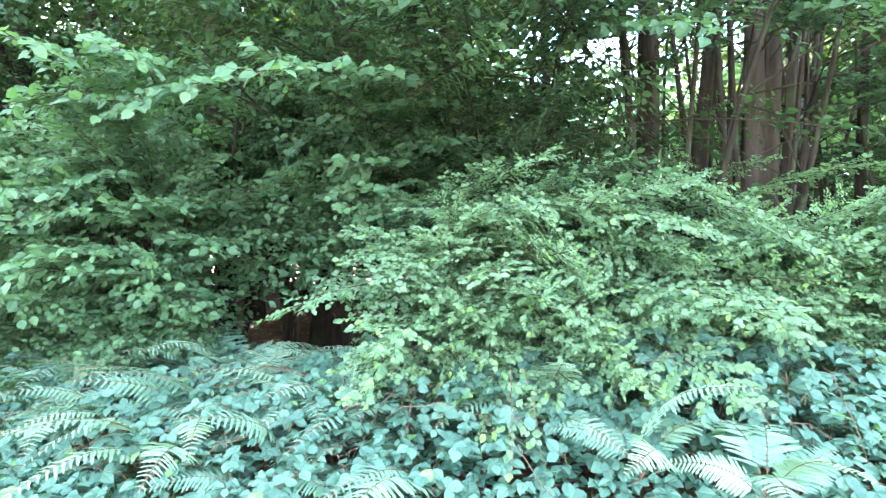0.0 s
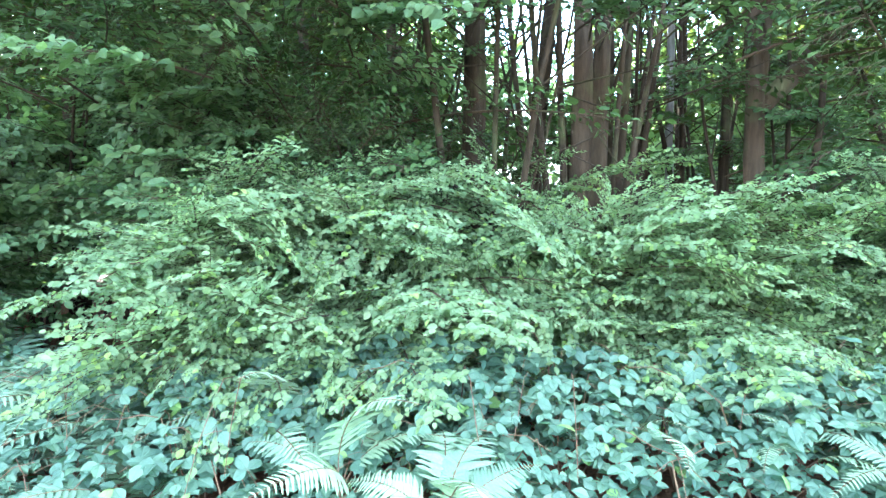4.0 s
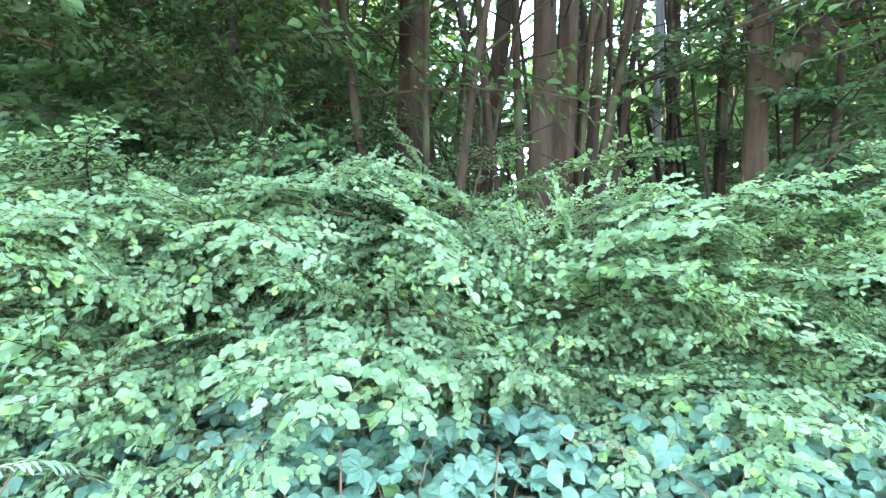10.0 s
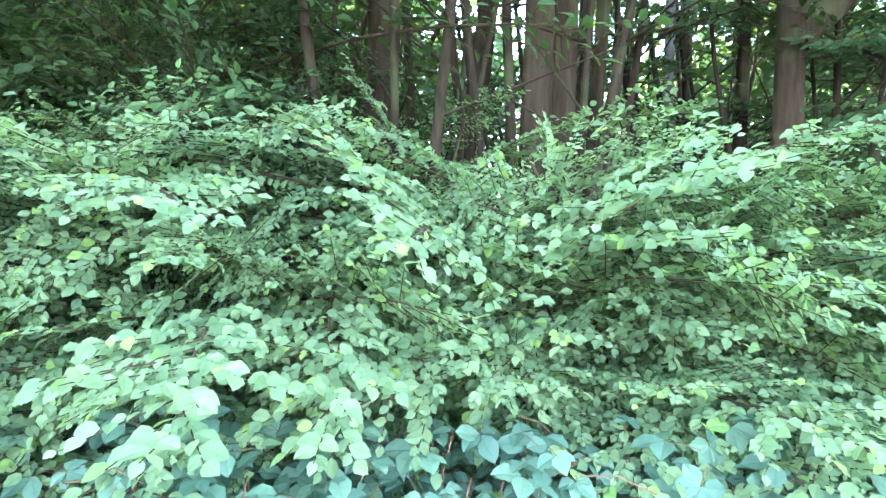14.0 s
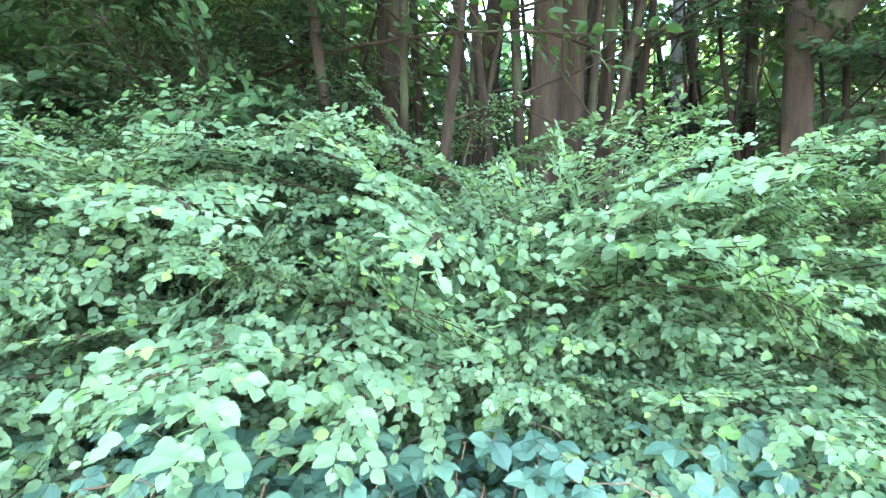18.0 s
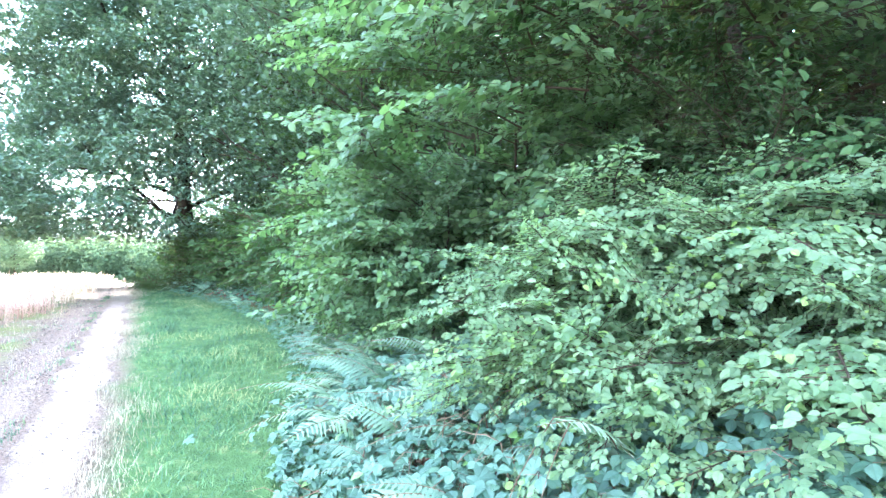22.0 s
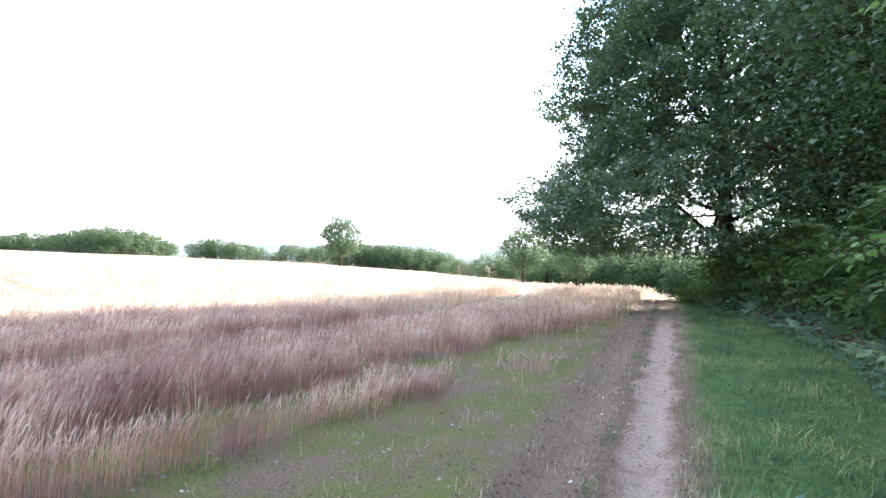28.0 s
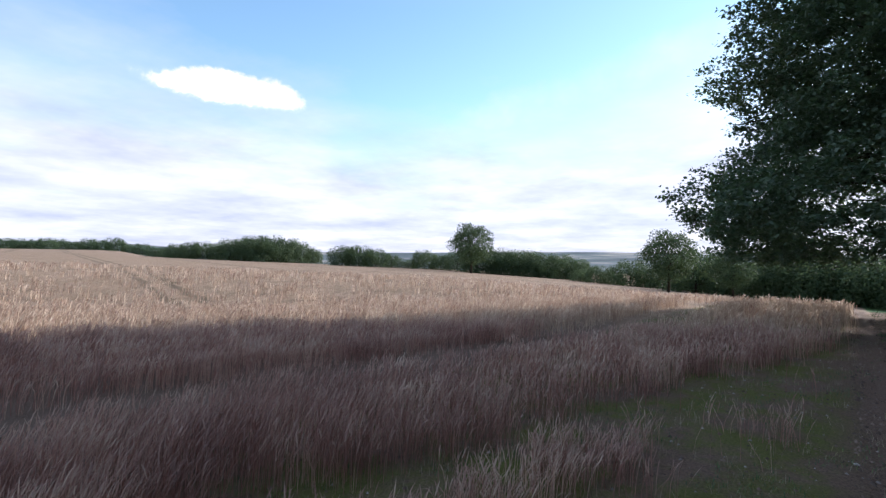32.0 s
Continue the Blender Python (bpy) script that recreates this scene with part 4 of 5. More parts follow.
def inner_leaves(name, count, seed, mat, size, x_lo, x_hi, d_lo, d_hi, z_lo, z_hi, label):
    """Leaves in the depth of the hedge that nobody could count."""
    r = np.random.default_rng(seed)
    x = r.uniform(x_lo, x_hi, count)
    d = r.uniform(d_lo, d_hi, count)
    y = edge_y(x) + d
    z = terrain(x, y) + r.uniform(z_lo, z_hi, count) * (1 + 0.12 * np.sin(x * 2.1))
    keep = ~((x > -1.9) & (x < -0.7) & (z < 1.1))
    pos = np.stack([x, y, z], -1)[keep]
    n = len(pos)
    ax = r.normal(0, 1, (n, 3)) * np.array([1, 1, 0.4]) - np.array([0, 0, 0.5])
    nr = r.normal(0, 0.45, (n, 3)) + np.array([0, -0.7, 0.8])
    ls = size * r.uniform(0.7, 1.25, n)
    v, q = leaf_arrays(pos, ax, nr, ls, ls * 0.66, LEAF2)
    tagged(new(name, put_mesh(name, v, q, None, [mat])), label, "foliage", kind="stuff")


inner_leaves("hedge_foliage", 22000, 881, M_SHRUB, 0.040, -0.2, 7.6, 1.35, 2.2, 0.25, 1.4, "dense inner leaves of the hornbeam hedge")
inner_leaves("hedge_foliage", 4500, 882, M_HAZEL, 0.07, -5.4, -0.6, 1.9, 3.0, 0.2, 1.9, "dense inner leaves of the hornbeam hedge")


def canopy_depth(count, seed):
    """Leaves in the depth of the wood's canopy, parted at the glade."""
    r = np.random.default_rng(seed)
    x, y, z = r.uniform(-7, 9, count), r.uniform(6.2, 13.0, count), r.uniform(2.4, 8.5, count)
    lump = np.sin(x * 1.7 + z) * np.cos(y * 1.3) + np.sin(z * 2.1 - x * 0.8)
    keep = ~glade(x, y, z) & ~((x > 1.6 + 0.25 * y) & (z < 6.0)) & (lump > -0.5)
    pos = np.stack([x, y, z], -1)[keep]
    n = len(pos)
    ls = r.uniform(0.08, 0.15, n)
    v, q = leaf_arrays(pos, r.normal(0, 1, (n, 3)) * np.array([1, 1, 0.4]), r.normal(0, 0.5, (n, 3)) + np.array([0, 0, 1.0]), ls, ls * 0.66)
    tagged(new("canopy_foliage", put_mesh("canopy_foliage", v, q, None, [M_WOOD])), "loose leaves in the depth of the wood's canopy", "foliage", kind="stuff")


canopy_depth(36000, 885)


def leaf_litter(count, seed):
    r = np.random.default_rng(seed)
    x = r.uniform(-5, 7, count)
    y = edge_y(x) + r.uniform(1.6, 9.0, count)
    pos = np.stack([x, y, terrain(x, y) + r.uniform(0.005, 0.03, count)], -1)
    ax = r.normal(0, 1, (count, 3)) * np.array([1, 1, 0.25])
    nr = r.normal(0, 0.35, (count, 3)) + np.array([0, 0, 1.0])
    ls = r.uniform(0.04, 0.09, count)
    v, q = leaf_arrays(pos, ax, nr, ls, ls * 0.6)
    tagged(new("leaf_litter", put_mesh("leaf_litter", v, q, None, [M_DEADFERN])), "brown fallen leaves on the floor of the wood", "leaf litter", kind="stuff")


leaf_litter(9000, 883)
inner_leaves("hedge_foliage", 22000, 884, M_SHRUB, 0.034, 1.6, 6.2, 0.95, 1.7, 0.55, 1.25, "low outer leaves of the hornbeam hedge")


# ---------------------------------------------------------------- bramble bank
def compound_leaf(name, seed, count, size):
    """A bramble leaf: a stalk with three or five broad leaflets, along +x, face up."""
    r = np.random.default_rng(seed)
    s = Shape()
    st = np.array([(-0.9 * size, 0, -0.35 * size), (-0.4 * size, 0, -0.08 * size), (0, 0, 0)])
    s.tube(st, np.array([0.0016, 0.0014, 0.0011]), 3, 0)
    angles = {3: (0, 75, -75), 5: (0, 55, -55, 110, -110)}[count]
    P, A, N, L = [], [], [], []
    for a in angles:
        a2 = radians(a + r.uniform(-8, 8))
        P.append((0.05 * size * math.cos(a2), 0.05 * size * math.sin(a2), 0))
        A.append((math.cos(a2), math.sin(a2), r.uniform(-0.30, 0.12)))
        N.append((r.normal(0, 0.16), r.normal(0, 0.16), 1))
        L.append(size * (1.0 if a == 0 else 0.86) * r.uniform(0.92, 1.08))
    L = np.array(L)
    s.leaves(np.array(P), np.array(A), np.array(N), L, L * 0.80, 1, LEAF2)
    return s.mesh(name, [M_CANE, M_BRAMBLE])


BRAMBLE_LEAVES = [compound_leaf("bramble_leaf_%s" % c, 300 + i, 3 if i % 3 else 5, 0.072 + 0.009 * (i % 3)) for i, c in enumerate("abcdef")]


def bank_top(x, y):
    """Height of the bramble's leafy top over the ground."""
    d = y - edge_y(x)
    n = np.sin(x * 2.3 + 0.7) * np.cos(y * 2.9 + x) * 0.10 + np.sin(x * 5.1) * np.sin(y * 6.7 + 1.3) * 0.06
    return (0.26 + 0.76 * sstep(-0.05, 0.70, d)) * (1 + n) * (1 - 0.42 * sstep(0.4, -1.2, x)) * (1 - 0.10 * sstep(2.0, 2.6, x) - 0.35 * sstep(0.65, 1.2, d) * sstep(0.2, 0.8, x))


def bramble(x0, y0, count, seed, spread=0.5, label="sprawling bramble with dull blue-green leaves on thorny canes"):
    r = np.random.default_rng(400 + seed)
    base = new("bramble")
    z0 = float(terrain(x0, y0))
    base.location = (x0, y0, z0)
    for c in range(4):
        a = r.uniform(0, 2 * math.pi)
        ln = spread * r.uniform(0.8, 1.5)
        t = np.linspace(0, 1, 7)
        px, py = ln * t * math.cos(a), ln * t * math.sin(a)
        pz = bank_top(x0 + px, y0 + py) * np.minimum(1, 2.6 * t) * r.uniform(0.85, 1.08) + 0.04 * np.sin(t * 9)
        s = Shape()
        s.tube(np.stack([px, py, pz], -1), 0.0045 * (1 - 0.6 * t), 5, 0)
        part("cane", s.mesh("cane", [M_CANE], True), base)
    for k in range(count):
        x, y = x0 + r.normal(0, spread * 0.62), y0 + r.normal(0, spread * 0.62)
        top = float(bank_top(x, y))
        z = top + 0.02 - abs(r.normal(0, 0.11)) + (0.12 * r.random() if r.random() < 0.12 else 0)
        az = r.uniform(0, 2 * math.pi)
        # leaves lean to the light of the open field
        m = Matrix.Translation((x - x0, y - y0, z)) @ Matrix.Rotation(radians(r.uniform(5, 45)), 4, "X") @ Matrix.Rotation(az, 4, "Z") @ Matrix.Rotation(radians(r.normal(0, 16)), 4, "Y") @ Matrix.Scale(r.uniform(0.7, 1.15), 4)
        part("leaf", BRAMBLE_LEAVES[int(r.integers(0, 6))], base, m)
    tagged(base, label, "bramble", "brambles on the bank")


def bramble_fill(name, x_lo, x_hi, count, seed, depth=1.7):
    """The inner leaves of the bank that nobody could count."""
    r = np.random.default_rng(seed)
    x = r.uniform(x_lo, x_hi, count)
    y = edge_y(x) + r.uniform(-0.1, depth, count)
    z = terrain(x, y) + bank_top(x, y) * r.uniform(0.45, 0.98, count)
    n = 3 * count
    az = np.repeat(r.uniform(0, 2 * np.pi, count), 3) + np.tile((0, 1.25, -1.25), count)
    ax = np.stack([np.cos(az), np.sin(az), r.uniform(-0.5, 0.1, n)], -1)
    nr = r.normal(0, 0.35, (n, 3)) + np.array([0, -0.4, 1])
    ls = np.repeat(r.uniform(0.05, 0.085, count), 3)
    v, q = leaf_arrays(np.repeat(np.stack([x, y, z], -1), 3, 0), ax, nr, ls, ls * 0.8)
    tagged(new(name, put_mesh(name, v, q, None, [M_BRAMBLE])), "tangle of inner bramble leaves on the bank", "bramble", kind="stuff")


r = np.random.default_rng(91)
for k in range(44):
    x = -2.9 + 9.6 * (k + r.uniform(0, 0.9)) / 44
    y = edge_y(x) + (0.15 + 0.95 * ((k * 0.382) % 1.0))
    bramble(x, float(y), 32 if x < 0 else 58 if x < 5 else 24, k)
bramble_fill("bramble_tangle", -3.2, 0.2, 2200, 503, 1.9)
bramble_fill("bramble_tangle", 0.1, 7.5, 6800, 500)
bramble_fill("bramble_tangle", -22, -3.0, 4200, 501, 2.2)
bramble_fill("bramble_tangle", 7.4, 18, 1600, 502)


# ---------------------------------------------------------------- bracken
def frond_mesh(name, seed, length=0.95, dead=False):
    """A bracken frond in one piece: an arching stalk with opposite toothed pinnae that shorten to the tip."""
    r = np.random.default_rng(seed)
    pairs, steps = 24, 5
    t = np.concatenate([np.linspace(0, 0.2, 3), 0.24 + 0.76 * (np.arange(pairs) / pairs) ** 0.95, [1.0]])
    arch, sway = r.uniform(0.30, 0.55), r.uniform(-1, 1)
    stalk = np.stack([length * t ** 1.15 * 0.95, 0.05 * length * np.sin(t * 2.5) * sway, length * (0.95 * t - (0.55 + arch) * t ** 2.1)], -1)
    s = Shape()
    s.tube(stalk, 0.0038 * (1 - 0.75 * t) + 0.0006, 4, 0)
    verts, quads, midx = [s.v[0]], [s.q[0]], [s.i[0]]
    count = s.n
    tang = np.gradient(stalk, axis=0)
    g = np.linspace(0, 1, steps)
    for k in range(pairs):
        ring = 3 + k
        o, d = stalk[ring], unit(tang[ring])
        up = unit(np.cross(d, (0, 1, 0)))
        up = up if up[2] > 0 else -up
        ff = k / pairs
        pl = length * 0.235 * (1 - ff) ** 0.9 * (0.72 + 0.28 * min(1, ff * 6)) * r.uniform(0.9, 1.08) + 0.012
        for sd in (-1, 1):
            side = unit(np.array([0, sd, 0]) * 0.9 + d * 0.42 + up * r.uniform(-0.20, 0.12))
            fwd = unit(np.cross(up, side))
            mid = o + pl * g[:, None] * side - up * (0.16 * pl * g ** 2)[:, None]
            half = pl * 0.095 * np.sqrt(1 - g) * (0.70 + 0.42 * (np.arange(steps) % 2)) + 0.0010
            tilt = r.normal(0, 0.15)
            a1 = mid + (fwd + up * (tilt + 0.15)) * half[:, None] + side * half[:, None] * 0.6
            a2 = mid - (fwd + up * (tilt - 0.15)) * half[:, None] + side * half[:, None] * 0.6
            verts.append(np.stack([mid, a1, a2], 1).reshape(-1, 3))
            i = np.arange(steps - 1)[:, None] * 3 + count
            q = np.concatenate([i + np.array([[0, 3, 4, 1]]), i + np.array([[0, 2, 5, 3]])])
            q[q == count] = ring * 4 + (0 if sd < 0 else 2)     # joined to the stalk
            quads.append(q)
            midx.append(np.ones(len(q), np.int32))
            count += steps * 3
    return put_mesh(name, np.concatenate(verts), np.concatenate(quads), None, [M_CANE, M_DEADFERN if dead else M_FERN], np.concatenate(midx))


FRONDS = [frond_mesh("bracken_frond_%s" % c, 600 + i, 0.74 + 0.08 * (i % 3)) for i, c in enumerate("abcdef")]
DEAD_FRONDS = [frond_mesh("dead_frond_%s" % c, 620 + i, 0.7, True) for i, c in enumerate("ab")]


def bracken(x, y, count, seed, scale=1.0, meshes=None, label="clump of pale green bracken with arching fronds", lift=0.0):
    r = np.random.default_rng(700 + seed)
    base = new("bracken")
    base.location = (x, y, float(terrain(x, y)) - 0.03 + lift)
    for k in range(count):
        az = 2 * math.pi * k / count + r.uniform(-0.5, 0.5)
        m = Matrix.Rotation(az, 4, "Z") @ Matrix.Rotation(radians(-r.uniform(6, 40)), 4, "Y") @ Matrix.Rotation(radians(r.normal(0, 14)), 4, "X") @ Matrix.Scale(scale * r.uniform(0.8, 1.2), 4)
        part("frond", (meshes or FRONDS)[int(r.integers(0, len(meshes or FRONDS)))], base, m)
    tagged(base, label, "bracken", "bracken on the bank")


r = np.random.default_rng(93)
for k in range(40):
    x = -7.4 + 7.4 * (k + r.uniform(0, 0.8)) / 40
    y = float(edge_y(x)) + 0.5 + 1.1 * ((k * 0.618) % 1.0)
    bracken(x, y, 7, k, r.uniform(0.95, 1.25), lift=0.12 * ((k * 0.618) % 1.0))
for k in range(16):
    x = -3.3 + 3.7 * ((k * 0.618) % 1.0)
    y = float(edge_y(x)) + 0.6 + 1.3 * ((k + 0.5) / 16)
    bracken(x, y, 6, 200 + k, r.uniform(0.95, 1.2), lift=0.05 + 0.22 * (k / 16))
for k, (x, y, s) in enumerate(((1.45, 2.45, 0.8), (1.0, 2.75, 0.8), (3.3, 2.95, 0.75), (3.7, 2.7, 0.8), (2.5, 3.1, 0.65), (4.6, 2.5, 0.8), (0.6, 3.2, 0.9), (5.6, 2.8, 0.8))):
    bracken(x, y, 6, 60 + k, s, lift=0.45)
for k in range(5):
    bracken(-1.9 + 0.35 * k, 4.1 + 0.25 * (k % 3), 4, 80 + k, 0.8, DEAD_FRONDS, "dry rust-brown bracken lying in the gap of the hedge")
for k in range(12):
    x = -19 + 1.1 * k
    bracken(x, float(edge_y(x)) + 0.3 + 0.5 * (k % 3), 5, 100 + k, 0.9)


# ---------------------------------------------------------------- grass strip
def blades(name, x, y, height, width, mat, seed, lean=0.5, label="", category="grass"):
    r = np.random.default_rng(seed)
    n = len(x)
    z = terrain(x, y) - 0.01
    az = r.uniform(0, 2 * np.pi, n)
    ln = lean * r.uniform(0.2, 1.2, n) * height
    d = np.stack([np.cos(az), np.sin(az)], -1)
    s = np.stack([-d[:, 1], d[:, 0]], -1) * width[:, None] * 0.5
    b = np.stack([x, y], -1)
    mid, tip = b + d * (ln * 0.3)[:, None], b + d * ln[:, None]
    hm, ht = z + height * 0.6, z + height
    v = np.zeros((n, 5, 3))
    v[:, 0, :2], v[:, 1, :2], v[:, 2, :2], v[:, 3, :2], v[:, 4, :2] = b - s, b + s, mid + s * 0.8, mid - s * 0.8, tip
    v[:, 0, 2] = v[:, 1, 2] = z
    v[:, 2, 2] = v[:, 3, 2] = hm
    v[:, 4, 2] = ht
    k = np.arange(n)[:, None] * 5
    me = put_mesh(name, v, k + np.array([[0, 1, 2, 3]]), k + np.array([[3, 2, 4]]), [mat])
    return tagged(new(name, me), label, category, kind="stuff")


r = np.random.default_rng(95)
n = 90000
gx = 7.0 - 30 * r.random(n) ** 1.4
gv = r.uniform(0.36, 5.6, n)
gy = PATH_Y + PATH_S * (gx - PATH_X) + gv * PATH_N
keep = (gy < edge_y(gx) + 0.5) & (gv > 0.42 + 0.2 * np.sin(gx * 2.7) * np.sin(gx * 0.9))
gx, gy, gv = gx[keep], gy[keep], gv[keep]
hh = (0.025 + 0.045 * sstep(0.3, 1.2, gv)) * r.uniform(0.5, 1.6, len(gx)) * (1 + 0.55 * np.sin(gx * 1.9 + gy) * np.cos(gy * 2.3) + 0.40 * np.sin(gx * 6.1) * np.sin(gy * 5.3))
blades("verge_grass", gx, gy, hh, r.uniform(0.005, 0.010, len(gx)), M_GRASS, 1, 1.9, "lush green grass verge between footpath and bracken")
# dry fringe beside the path
n = 11000
gx = 6.0 - 26 * r.random(n) ** 1.3
gv = 0.31 + np.abs(r.normal(0, 0.22, n)) + 0.10 * np.sin(gx * 2.7)
gy = PATH_Y + PATH_S * (gx - PATH_X) + gv * PATH_N
keep = (np.sin(gx * 1.3 + 0.4) + 0.7 * np.sin(gx * 3.1 + gy * 2.0) > -0.5) & (gy < edge_y(gx))
gx, gy = gx[keep], gy[keep]
blades("dry_grass", gx, gy, r.uniform(0.03, 0.12, len(gx)), np.full(len(gx), 0.004), M_DRY, 4, 1.0, "dry straw-coloured grass fringe beside the footpath")
# dry weeds on the margin
n = 15000
gx = 5.0 - 22 * r.random(n) ** 1.2
gv = r.uniform(-4.4, -0.35, n)
gy = PATH_Y + PATH_S * (gx - PATH_X) + gv * PATH_N
keep = np.sin(gx * 3.1 + gy) * np.sin(gy * 4.7 - gx) + 0.6 * np.sin(gx * 9.0) * np.sin(gy * 8.0) > 0.1
gx, gy = gx[keep], gy[keep]
blades("dry_weeds", gx, gy, r.uniform(0.02, 0.13, len(gx)), np.full(len(gx), 0.005), M_DRY, 5, 0.8, "dry stubble and weeds on the field margin", "weeds")
# thin tufts on the mossy margin
n = 34000
gx = 7.0 - 26 * r.random(n) ** 1.3
gv = np.where(r.random(n) < 0.12, r.normal(-0.36, 0.05, n), r.uniform(-6.4, -0.45, n))
gy = PATH_Y + PATH_S * (gx - PATH_X) + gv * PATH_N
keep = (np.sin(gx * 2.1 + 0.4) * np.sin(gy * 2.7) + 0.5 * np.sin(gx * 5.3 + gy * 4.1) > 0.25)
gx, gy = gx[keep], gy[keep]
blades("margin_weeds", gx, gy, r.uniform(0.02, 0.07, len(gx)), np.full(len(gx), 0.007), M_GRASS, 2, 0.8, "low weeds and moss on the stony field margin", "weeds")


def clods(name, count, seed, v_lo, v_hi, size, mat, label, x_near=6.0, x_far=-24.0):
    """Lumps of soil or stone pressed into the ground."""
    r = np.random.default_rng(seed)
    x = x_near + (x_far - x_near) * r.random(count) ** 1.5
    v = r.uniform(v_lo, v_hi, count)
    y = PATH_Y + PATH_S * (x - PATH_X) + v * PATH_N
    z = terrain(x, y)
    base = np.array([(1, 0, 0), (0.3, 0.9, 0.1), (-0.8, 0.6, 0), (-0.8, -0.6, 0.1), (0.3, -0.9, 0), (0.15, 0.1, 0.75)], float)
    s = size * (0.35 + 1.7 * r.random(count) ** 3)
    a = r.uniform(0, 2 * np.pi, count)
    jit = base[None] * r.uniform(0.7, 1.25, (count, 6, 3))
    vx = jit[..., 0] * np.cos(a)[:, None] - jit[..., 1] * np.sin(a)[:, None]
    vy = jit[..., 0] * np.sin(a)[:, None] + jit[..., 1] * np.cos(a)[:, None]
    V = np.stack([x[:, None] + s[:, None] * vx, y[:, None] + s[:, None] * vy, z[:, None] + s[:, None] * (jit[..., 2] * 1.1 - 0.12)], -1)
    k = np.arange(count)[:, None, None] * 6
    t = (k + np.array([[(0, 1, 5), (1, 2, 5), (2, 3, 5), (3, 4, 5), (4, 0, 5)]])).reshape(-1, 3)
    tagged(new(name, put_mesh(name, V, None, t, [mat])), label, "stones", kind="stuff")


clods("soil_clods", 5200, 31, -1.05, -0.34, 0.017, M_SOIL, "dark clods of soil in the wheel rut")
clods("soil_clods", 2600, 34, -0.5, 0.42, 0.011, M_SOIL, "dark crumbs and leaf bits on the footpath")
clods("soil_clods", 9000, 32, -6.4, 0.4, 0.014, M_SOIL, "crumbs of soil on the field margin")
clods("flint_stones", 2600, 33, -4.8, 0.4, 0.013, M_STONE, "small pale flints scattered on the margin")


# ---------------------------------------------------------------- crop
def crop_share(x, y):
    """How thickly the crop stands at a place, from 0 to 1."""
    v = across(x, y)
    main_edge = np.interp(x, (-17, -14, -12.4, -9.3, -6.3, -4.8, -3, 5), (-0.9, -1.2, -1.6, -2.8, -3.5, -3.95, -4.45, -4.8))
    w = 0.18 * np.sin(x * 2.2 + 0.6) + 0.11 * np.sin(x * 5.3)
    main = sstep(0.0, 0.5, main_edge + w - v)
    strip_edge = np.interp(x, (-7.4, -5.0, -3.4, -2.0, 5), (-2.3, -2.6, -3.0, -3.5, -3.7))
    strip = sstep(0, 0.2, strip_edge + 0.5 * w - v) * sstep(0, 0.25, v - strip_edge + 0.75 + w) * sstep(-6.9, -6.2, x)
    tram = np.interp(x, (-15, -9, -6, -4, 5), (-6.7, -7.6, -8.4, -8.5, -8.6))
    s = np.maximum(main, 0.85 * strip)
    stray = sstep(0.3, 1.2, np.sin(x * 1.7 + 1.0) * np.sin(y * 2.5) + 0.6 * np.sin(x * 4.7 - y * 2.8))
    s = np.maximum(s, 0.22 * stray * sstep(-4.3, -3.5, v) * sstep(-1.1, -1.7, v) * sstep(-3.2, -5.5, x))
    s = s * (1 - sstep(1.05, 0.8, np.abs(v - 0.8 - tram)) * 0.98)
    bald = np.sin(x * 0.9 + 2.0) * np.sin(y * 1.1 + x * 0.5) + 0.5 * np.sin(x * 2.9 + y * 1.3)
    return s * (1 - 0.55 * sstep(0.85, 1.2, bald) * sstep(-7, -4.3, v))


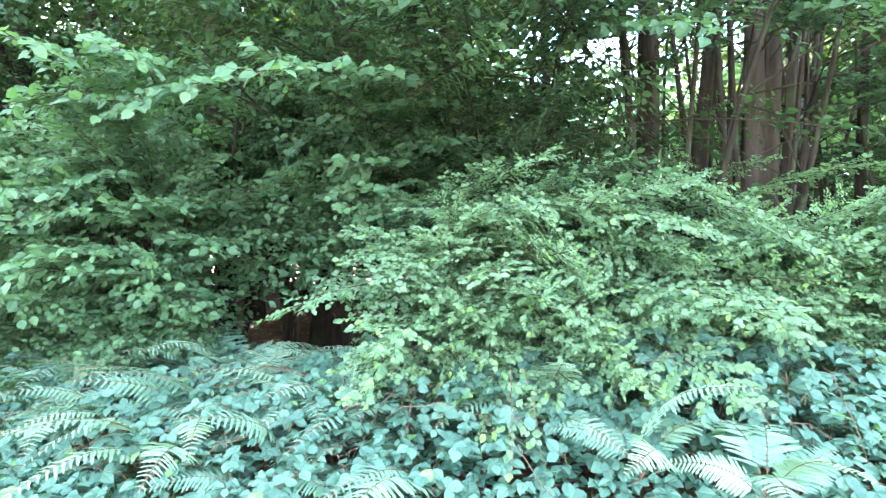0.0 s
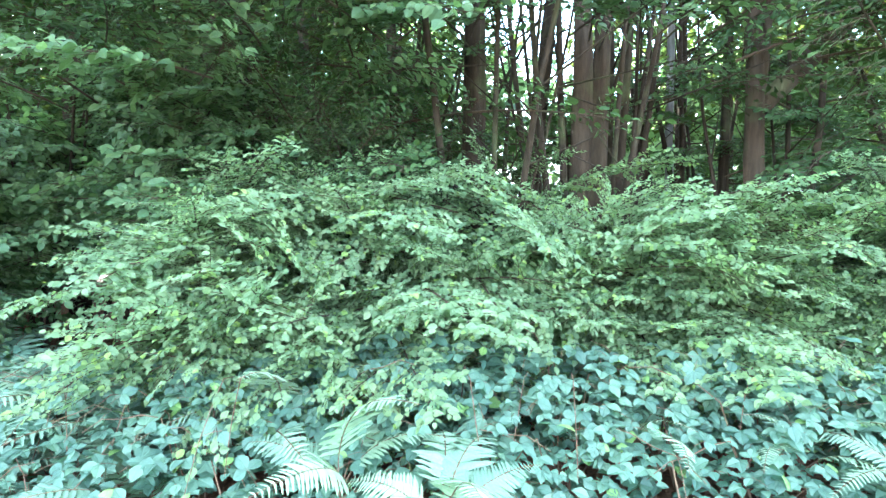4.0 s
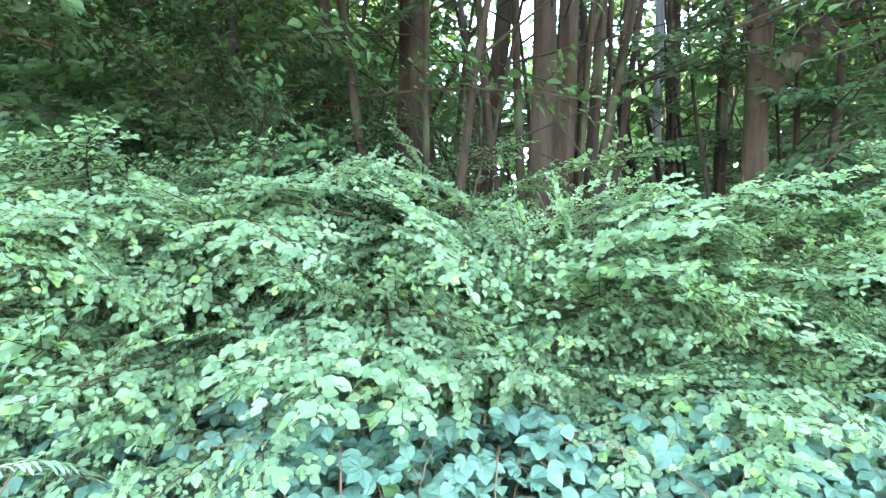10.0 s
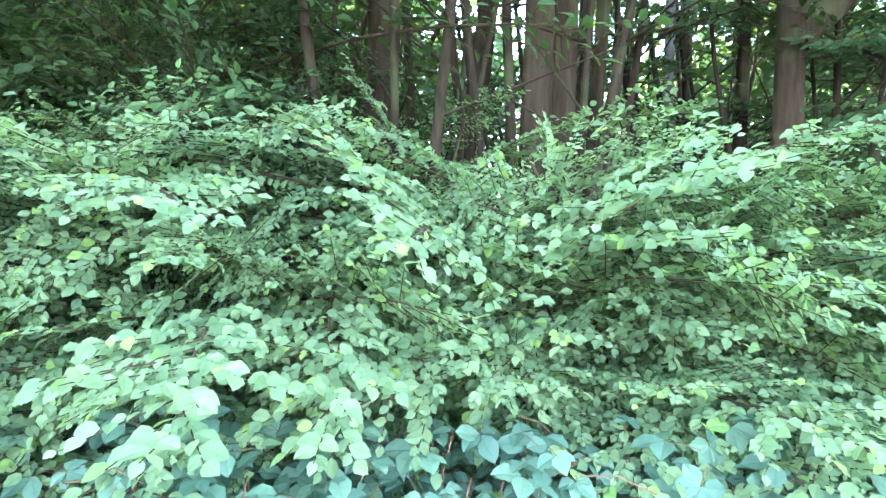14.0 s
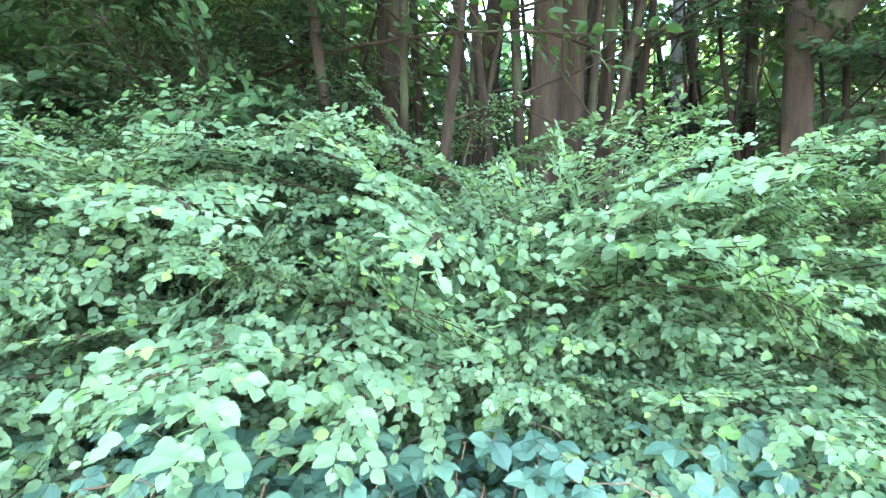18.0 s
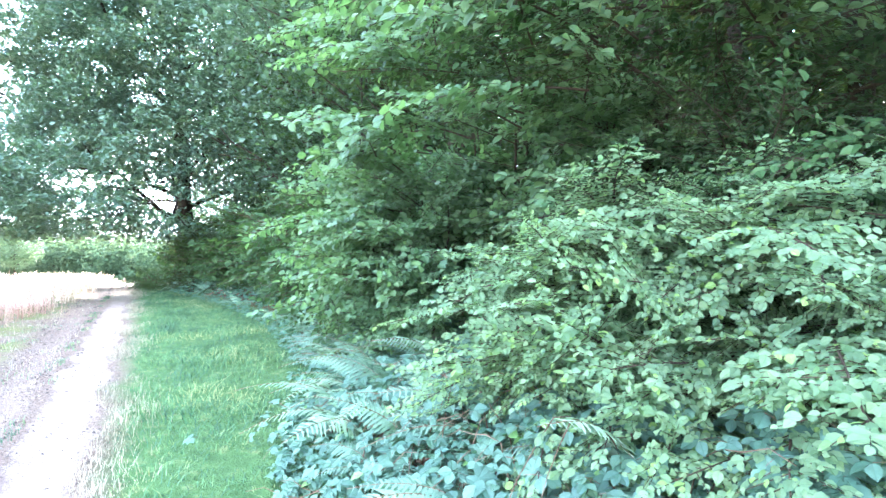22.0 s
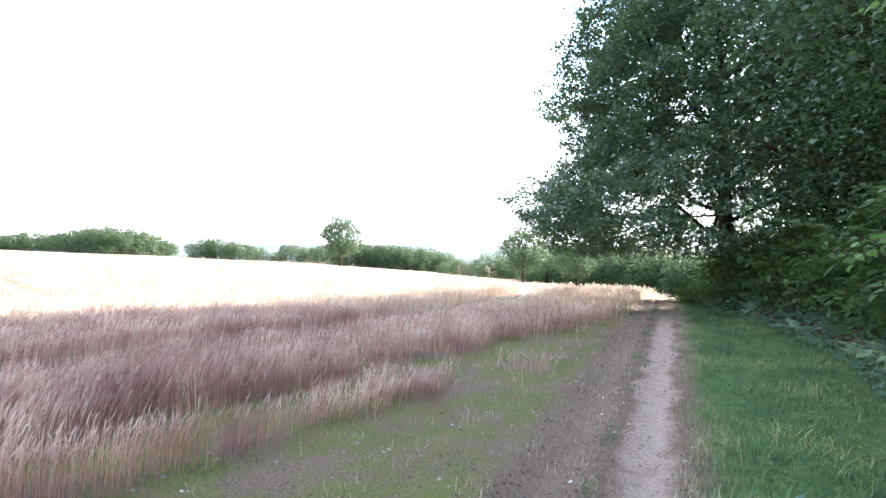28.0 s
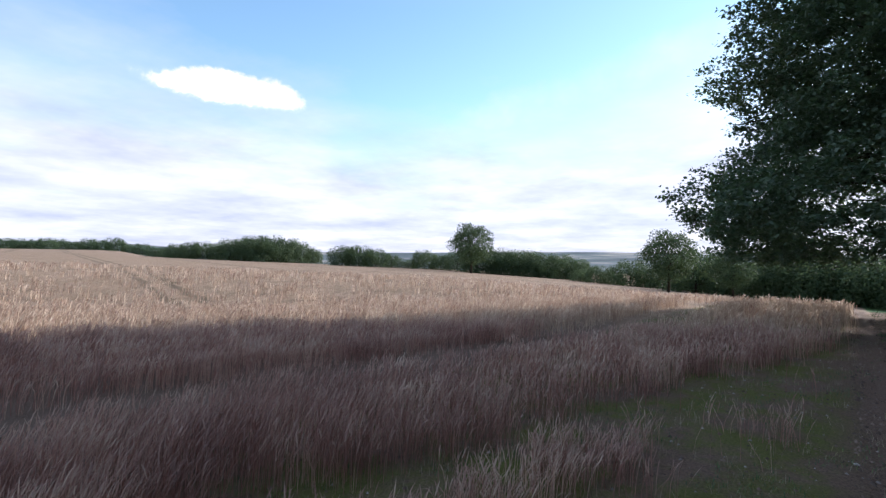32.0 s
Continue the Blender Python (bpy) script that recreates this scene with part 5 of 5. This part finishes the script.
def crop(name, r_lo, r_hi, count, width, seed, full):
    r = np.random.default_rng(seed)
    tufts = count // 9
    rad = np.sqrt(r.uniform(r_lo ** 2, r_hi ** 2, tufts))
    yaw = np.radians(r.uniform(45, 165, tufts))
    of = r.integers(0, tufts, count)
    loose = 0.07 + 0.004 * r_hi
    x, y = (0.6 - rad * np.sin(yaw))[of] + r.normal(0, loose, count), (0.2 + rad * np.cos(yaw))[of] + r.normal(0, loose, count)
    lean, tall = r.normal(2.6, 0.8, tufts)[of], r.normal(1.0, 0.13, tufts)[of]
    keep = r.random(count) < crop_share(x, y)
    x, y, lean, tall = x[keep], y[keep], lean[keep], tall[keep]
    n = len(x)
    v0 = across(x, y)
    h = tall * r.normal(0.385, 0.04, n) * (1 - 0.35 * sstep(-4.0, -2.6, v0) * (x > -9)) * (1 + 0.12 * np.sin(x * 2.9 + y) * np.sin(y * 3.3)) * (1 + 0.10 * np.sin(x * 0.8) * np.sin(y * 1.1))
    z = terrain(x, y) - 0.02
    az = lean + r.normal(0, 0.55, n)
    d = np.stack([np.cos(az), np.sin(az), np.zeros(n)], -1)
    face = r.uniform(0, np.pi, n)
    s = np.stack([np.cos(face), np.sin(face), np.zeros(n)], -1)
    b = np.stack([x, y, z], -1)
    up = np.array([0, 0, 1.0])
    sway = r.uniform(0.01, 0.09, n)[:, None]
    p1 = b + up * (h * 0.55)[:, None] + d * sway * 0.3
    p2 = b + up * (h * 0.93)[:, None] + d * sway
    p3 = p2 + d * 0.028 + up * r.uniform(0.02, 0.07, n)[:, None]
    p4 = p3 + d * 0.035 + up * r.uniform(0.0, 0.07, n)[:, None]
    w = width
    V = [b - s * w, b + s * w, p1 + s * w, p1 - s * w, p2 + s * w, p2 - s * w,
         p2 - s * w * 1.7, p2 + s * w * 1.7, p3 + s * w * 2.0, p3 - s * w * 2.0, p4]
    V = np.stack(V, 1)
    k = np.arange(n)[:, None, None] * len(V[0])
    q = (k + np.array([[(0, 1, 2, 3), (3, 2, 4, 5), (6, 7, 8, 9)]])).reshape(-1, 4)
    t = (k + np.array([[(9, 8, 10)]])).reshape(-1, 3)
    which = np.concatenate([np.tile((0, 0, 1), n), np.ones(n, int)])
    me = put_mesh(name, V, q, t, [M_CROP, M_EAR_RED] if full else [M_EAR, M_EAR], which)
    tagged(new(name, me), "standing ripe barley crop with drooping bearded ears", "crop", kind="stuff")


crop("barley", 1.6, 8.0, 52000, 0.0021, 11, True)
crop("barley", 8.0, 15.0, 46000, 0.0034, 12, True)
crop("barley", 15.0, 28.0, 48000, 0.0052, 13, False)
crop("barley", 28.0, 62.0, 19000, 0.015, 14, False)


# ---------------------------------------------------------------- far trees
def seen_at(side, d):
    """A place d metres away from the walk's end, side: metres to the right for every metre ahead."""
    d *= FIELD
    fx, fy = -0.934, -0.358
    rx, ry = -0.358, 0.934
    return -0.63 + d * (fx + side * rx), -0.30 + d * (fy + side * ry)


def round_tree(name, seed, height, crown_r, lo, leaf, count, lobes, trunk_r=0.3, low=0.0):
    """A far tree: trunk, a few limbs and a billowing crown of leafy lobes, as meshes."""
    r = np.random.default_rng(seed)
    s, lim = Shape(), Shape()
    t = np.linspace(0, 1, 6)
    s.tube(np.stack([0.1 * np.sin(t * 5), 0 * t, -0.3 + height * 0.7 * t], -1), trunk_r * (1 - 0.7 * t), 8, 0)
    mid, half = 0.5 * (lo + height), 0.5 * (height - lo)
    a = np.arange(lobes) * 2.4 + r.uniform(-0.4, 0.4, lobes)
    zz = np.linspace(-1.0, 0.86, lobes) + r.normal(0, 0.06, lobes)
    rr = np.sqrt(np.maximum(0.05, 1 - np.where(zz < 0, zz * low, zz) ** 2)) * r.uniform(0.45, 0.80, lobes)
    c = np.stack([crown_r * rr * np.cos(a), crown_r * rr * np.sin(a), mid + half * 0.78 * zz], -1)
    size = crown_r * r.uniform(0.30, 0.46, lobes)
    for k in range(0, lobes, 3):
        tt = np.linspace(0, 1, 4)[:, None]
        o = np.array([0, 0, min(c[k, 2], height * 0.6) * 0.7])
        lim.tube(o + (c[k] - o) * tt, trunk_r * 0.4 * (1 - 0.8 * tt[:, 0]), 5, 0)
    i = r.integers(0, lobes, count)
    n = unit(r.normal(0, 1, (count, 3)) + np.array([0, 0, 0.35]) + 0.5 * (c[i] - np.array([0, 0, mid])) / crown_r)
    pos = c[i] + n * (size[i] * r.uniform(0.62, 1.12, count))[:, None] * np.array([1, 1, 0.85])
    pos[:, 2] = np.maximum(pos[:, 2], lo * 0.9 + r.uniform(0, 0.5, count))
    ax = np.cross(n, r.normal(0, 1, (count, 3)))
    ls = leaf * r.uniform(0.6, 1.3, count)
    v, q = leaf_arrays(pos, ax, n + r.normal(0, 0.45, n.shape), ls, ls * 0.8, LEAF1)
    return s.mesh(name + "_trunk", [M_BARK], True), lim.mesh(name + "_limbs", [M_BARK], True), put_mesh(name + "_crown", v, q, None, [M_FAR])


FAR = [round_tree("far_oak", 71, 12, 5.2, 2.2, 0.34, 9000, 34, low=0.8),
       round_tree("far_maple", 72, 8.8, 7.6, -1.2, 0.46, 6500, 32),
       round_tree("far_bush", 73, 5.2, 6.0, -1.2, 0.40, 4200, 22)]
FIELD_TREE = "lone round-crowned tree standing in the far corn field"
for s, d, kind, k in ((0.05, 160, 0, 1.22), (0.41, 97, 0, 0.92), (0.527, 92, 0, 0.68)):
    x, y = seen_at(s, d)
    tree("field_tree", FAR[kind], x, y, 40 * k, k * FIELD, FIELD_TREE, "field trees")
r = np.random.default_rng(97)
HEDGE_LABEL = "rounded hedgerow tree at the field's far edge"
for s, d, kind, k in [(-0.49 + 0.025 * i, 215 + r.uniform(-8, 8), 1, (0.62, 0.70, 0.76, 0.72, 0.9, 0.98, 1.05, 1.08, 1.02, 0.9, 0.62)[i]) for i in range(11)] \
        + [(-0.185 + 0.030 * i, 195 + r.uniform(-6, 6), 1 + int(r.integers(0, 2)), r.uniform(0.5, 0.8)) for i in range(8)] \
        + [(0.06 + 0.026 * i, 178 + r.uniform(-5, 5), 1, r.uniform(0.65, 0.95)) for i in range(8)] \
        + [(0.25 + 0.030 * i, 150 - 4 * i + r.uniform(-5, 5), 2 - i % 2, r.uniform(0.5, 0.75)) for i in range(8)] \
        + [(0.46 + 0.042 * i, 116 - 3 * i + r.uniform(-4, 4), 1, r.uniform(0.75, 1.0)) for i in range(15)] \
        + [(-0.85 + 0.025 * i, 520 + r.uniform(-30, 30), 1, r.uniform(1.0, 1.5)) for i in range(16)]:
    x, y = seen_at(s, d)
    tree("hedgerow_tree", FAR[kind], x, y, r.uniform(0, 360), k * FIELD, HEDGE_LABEL, "far hedgerow trees")
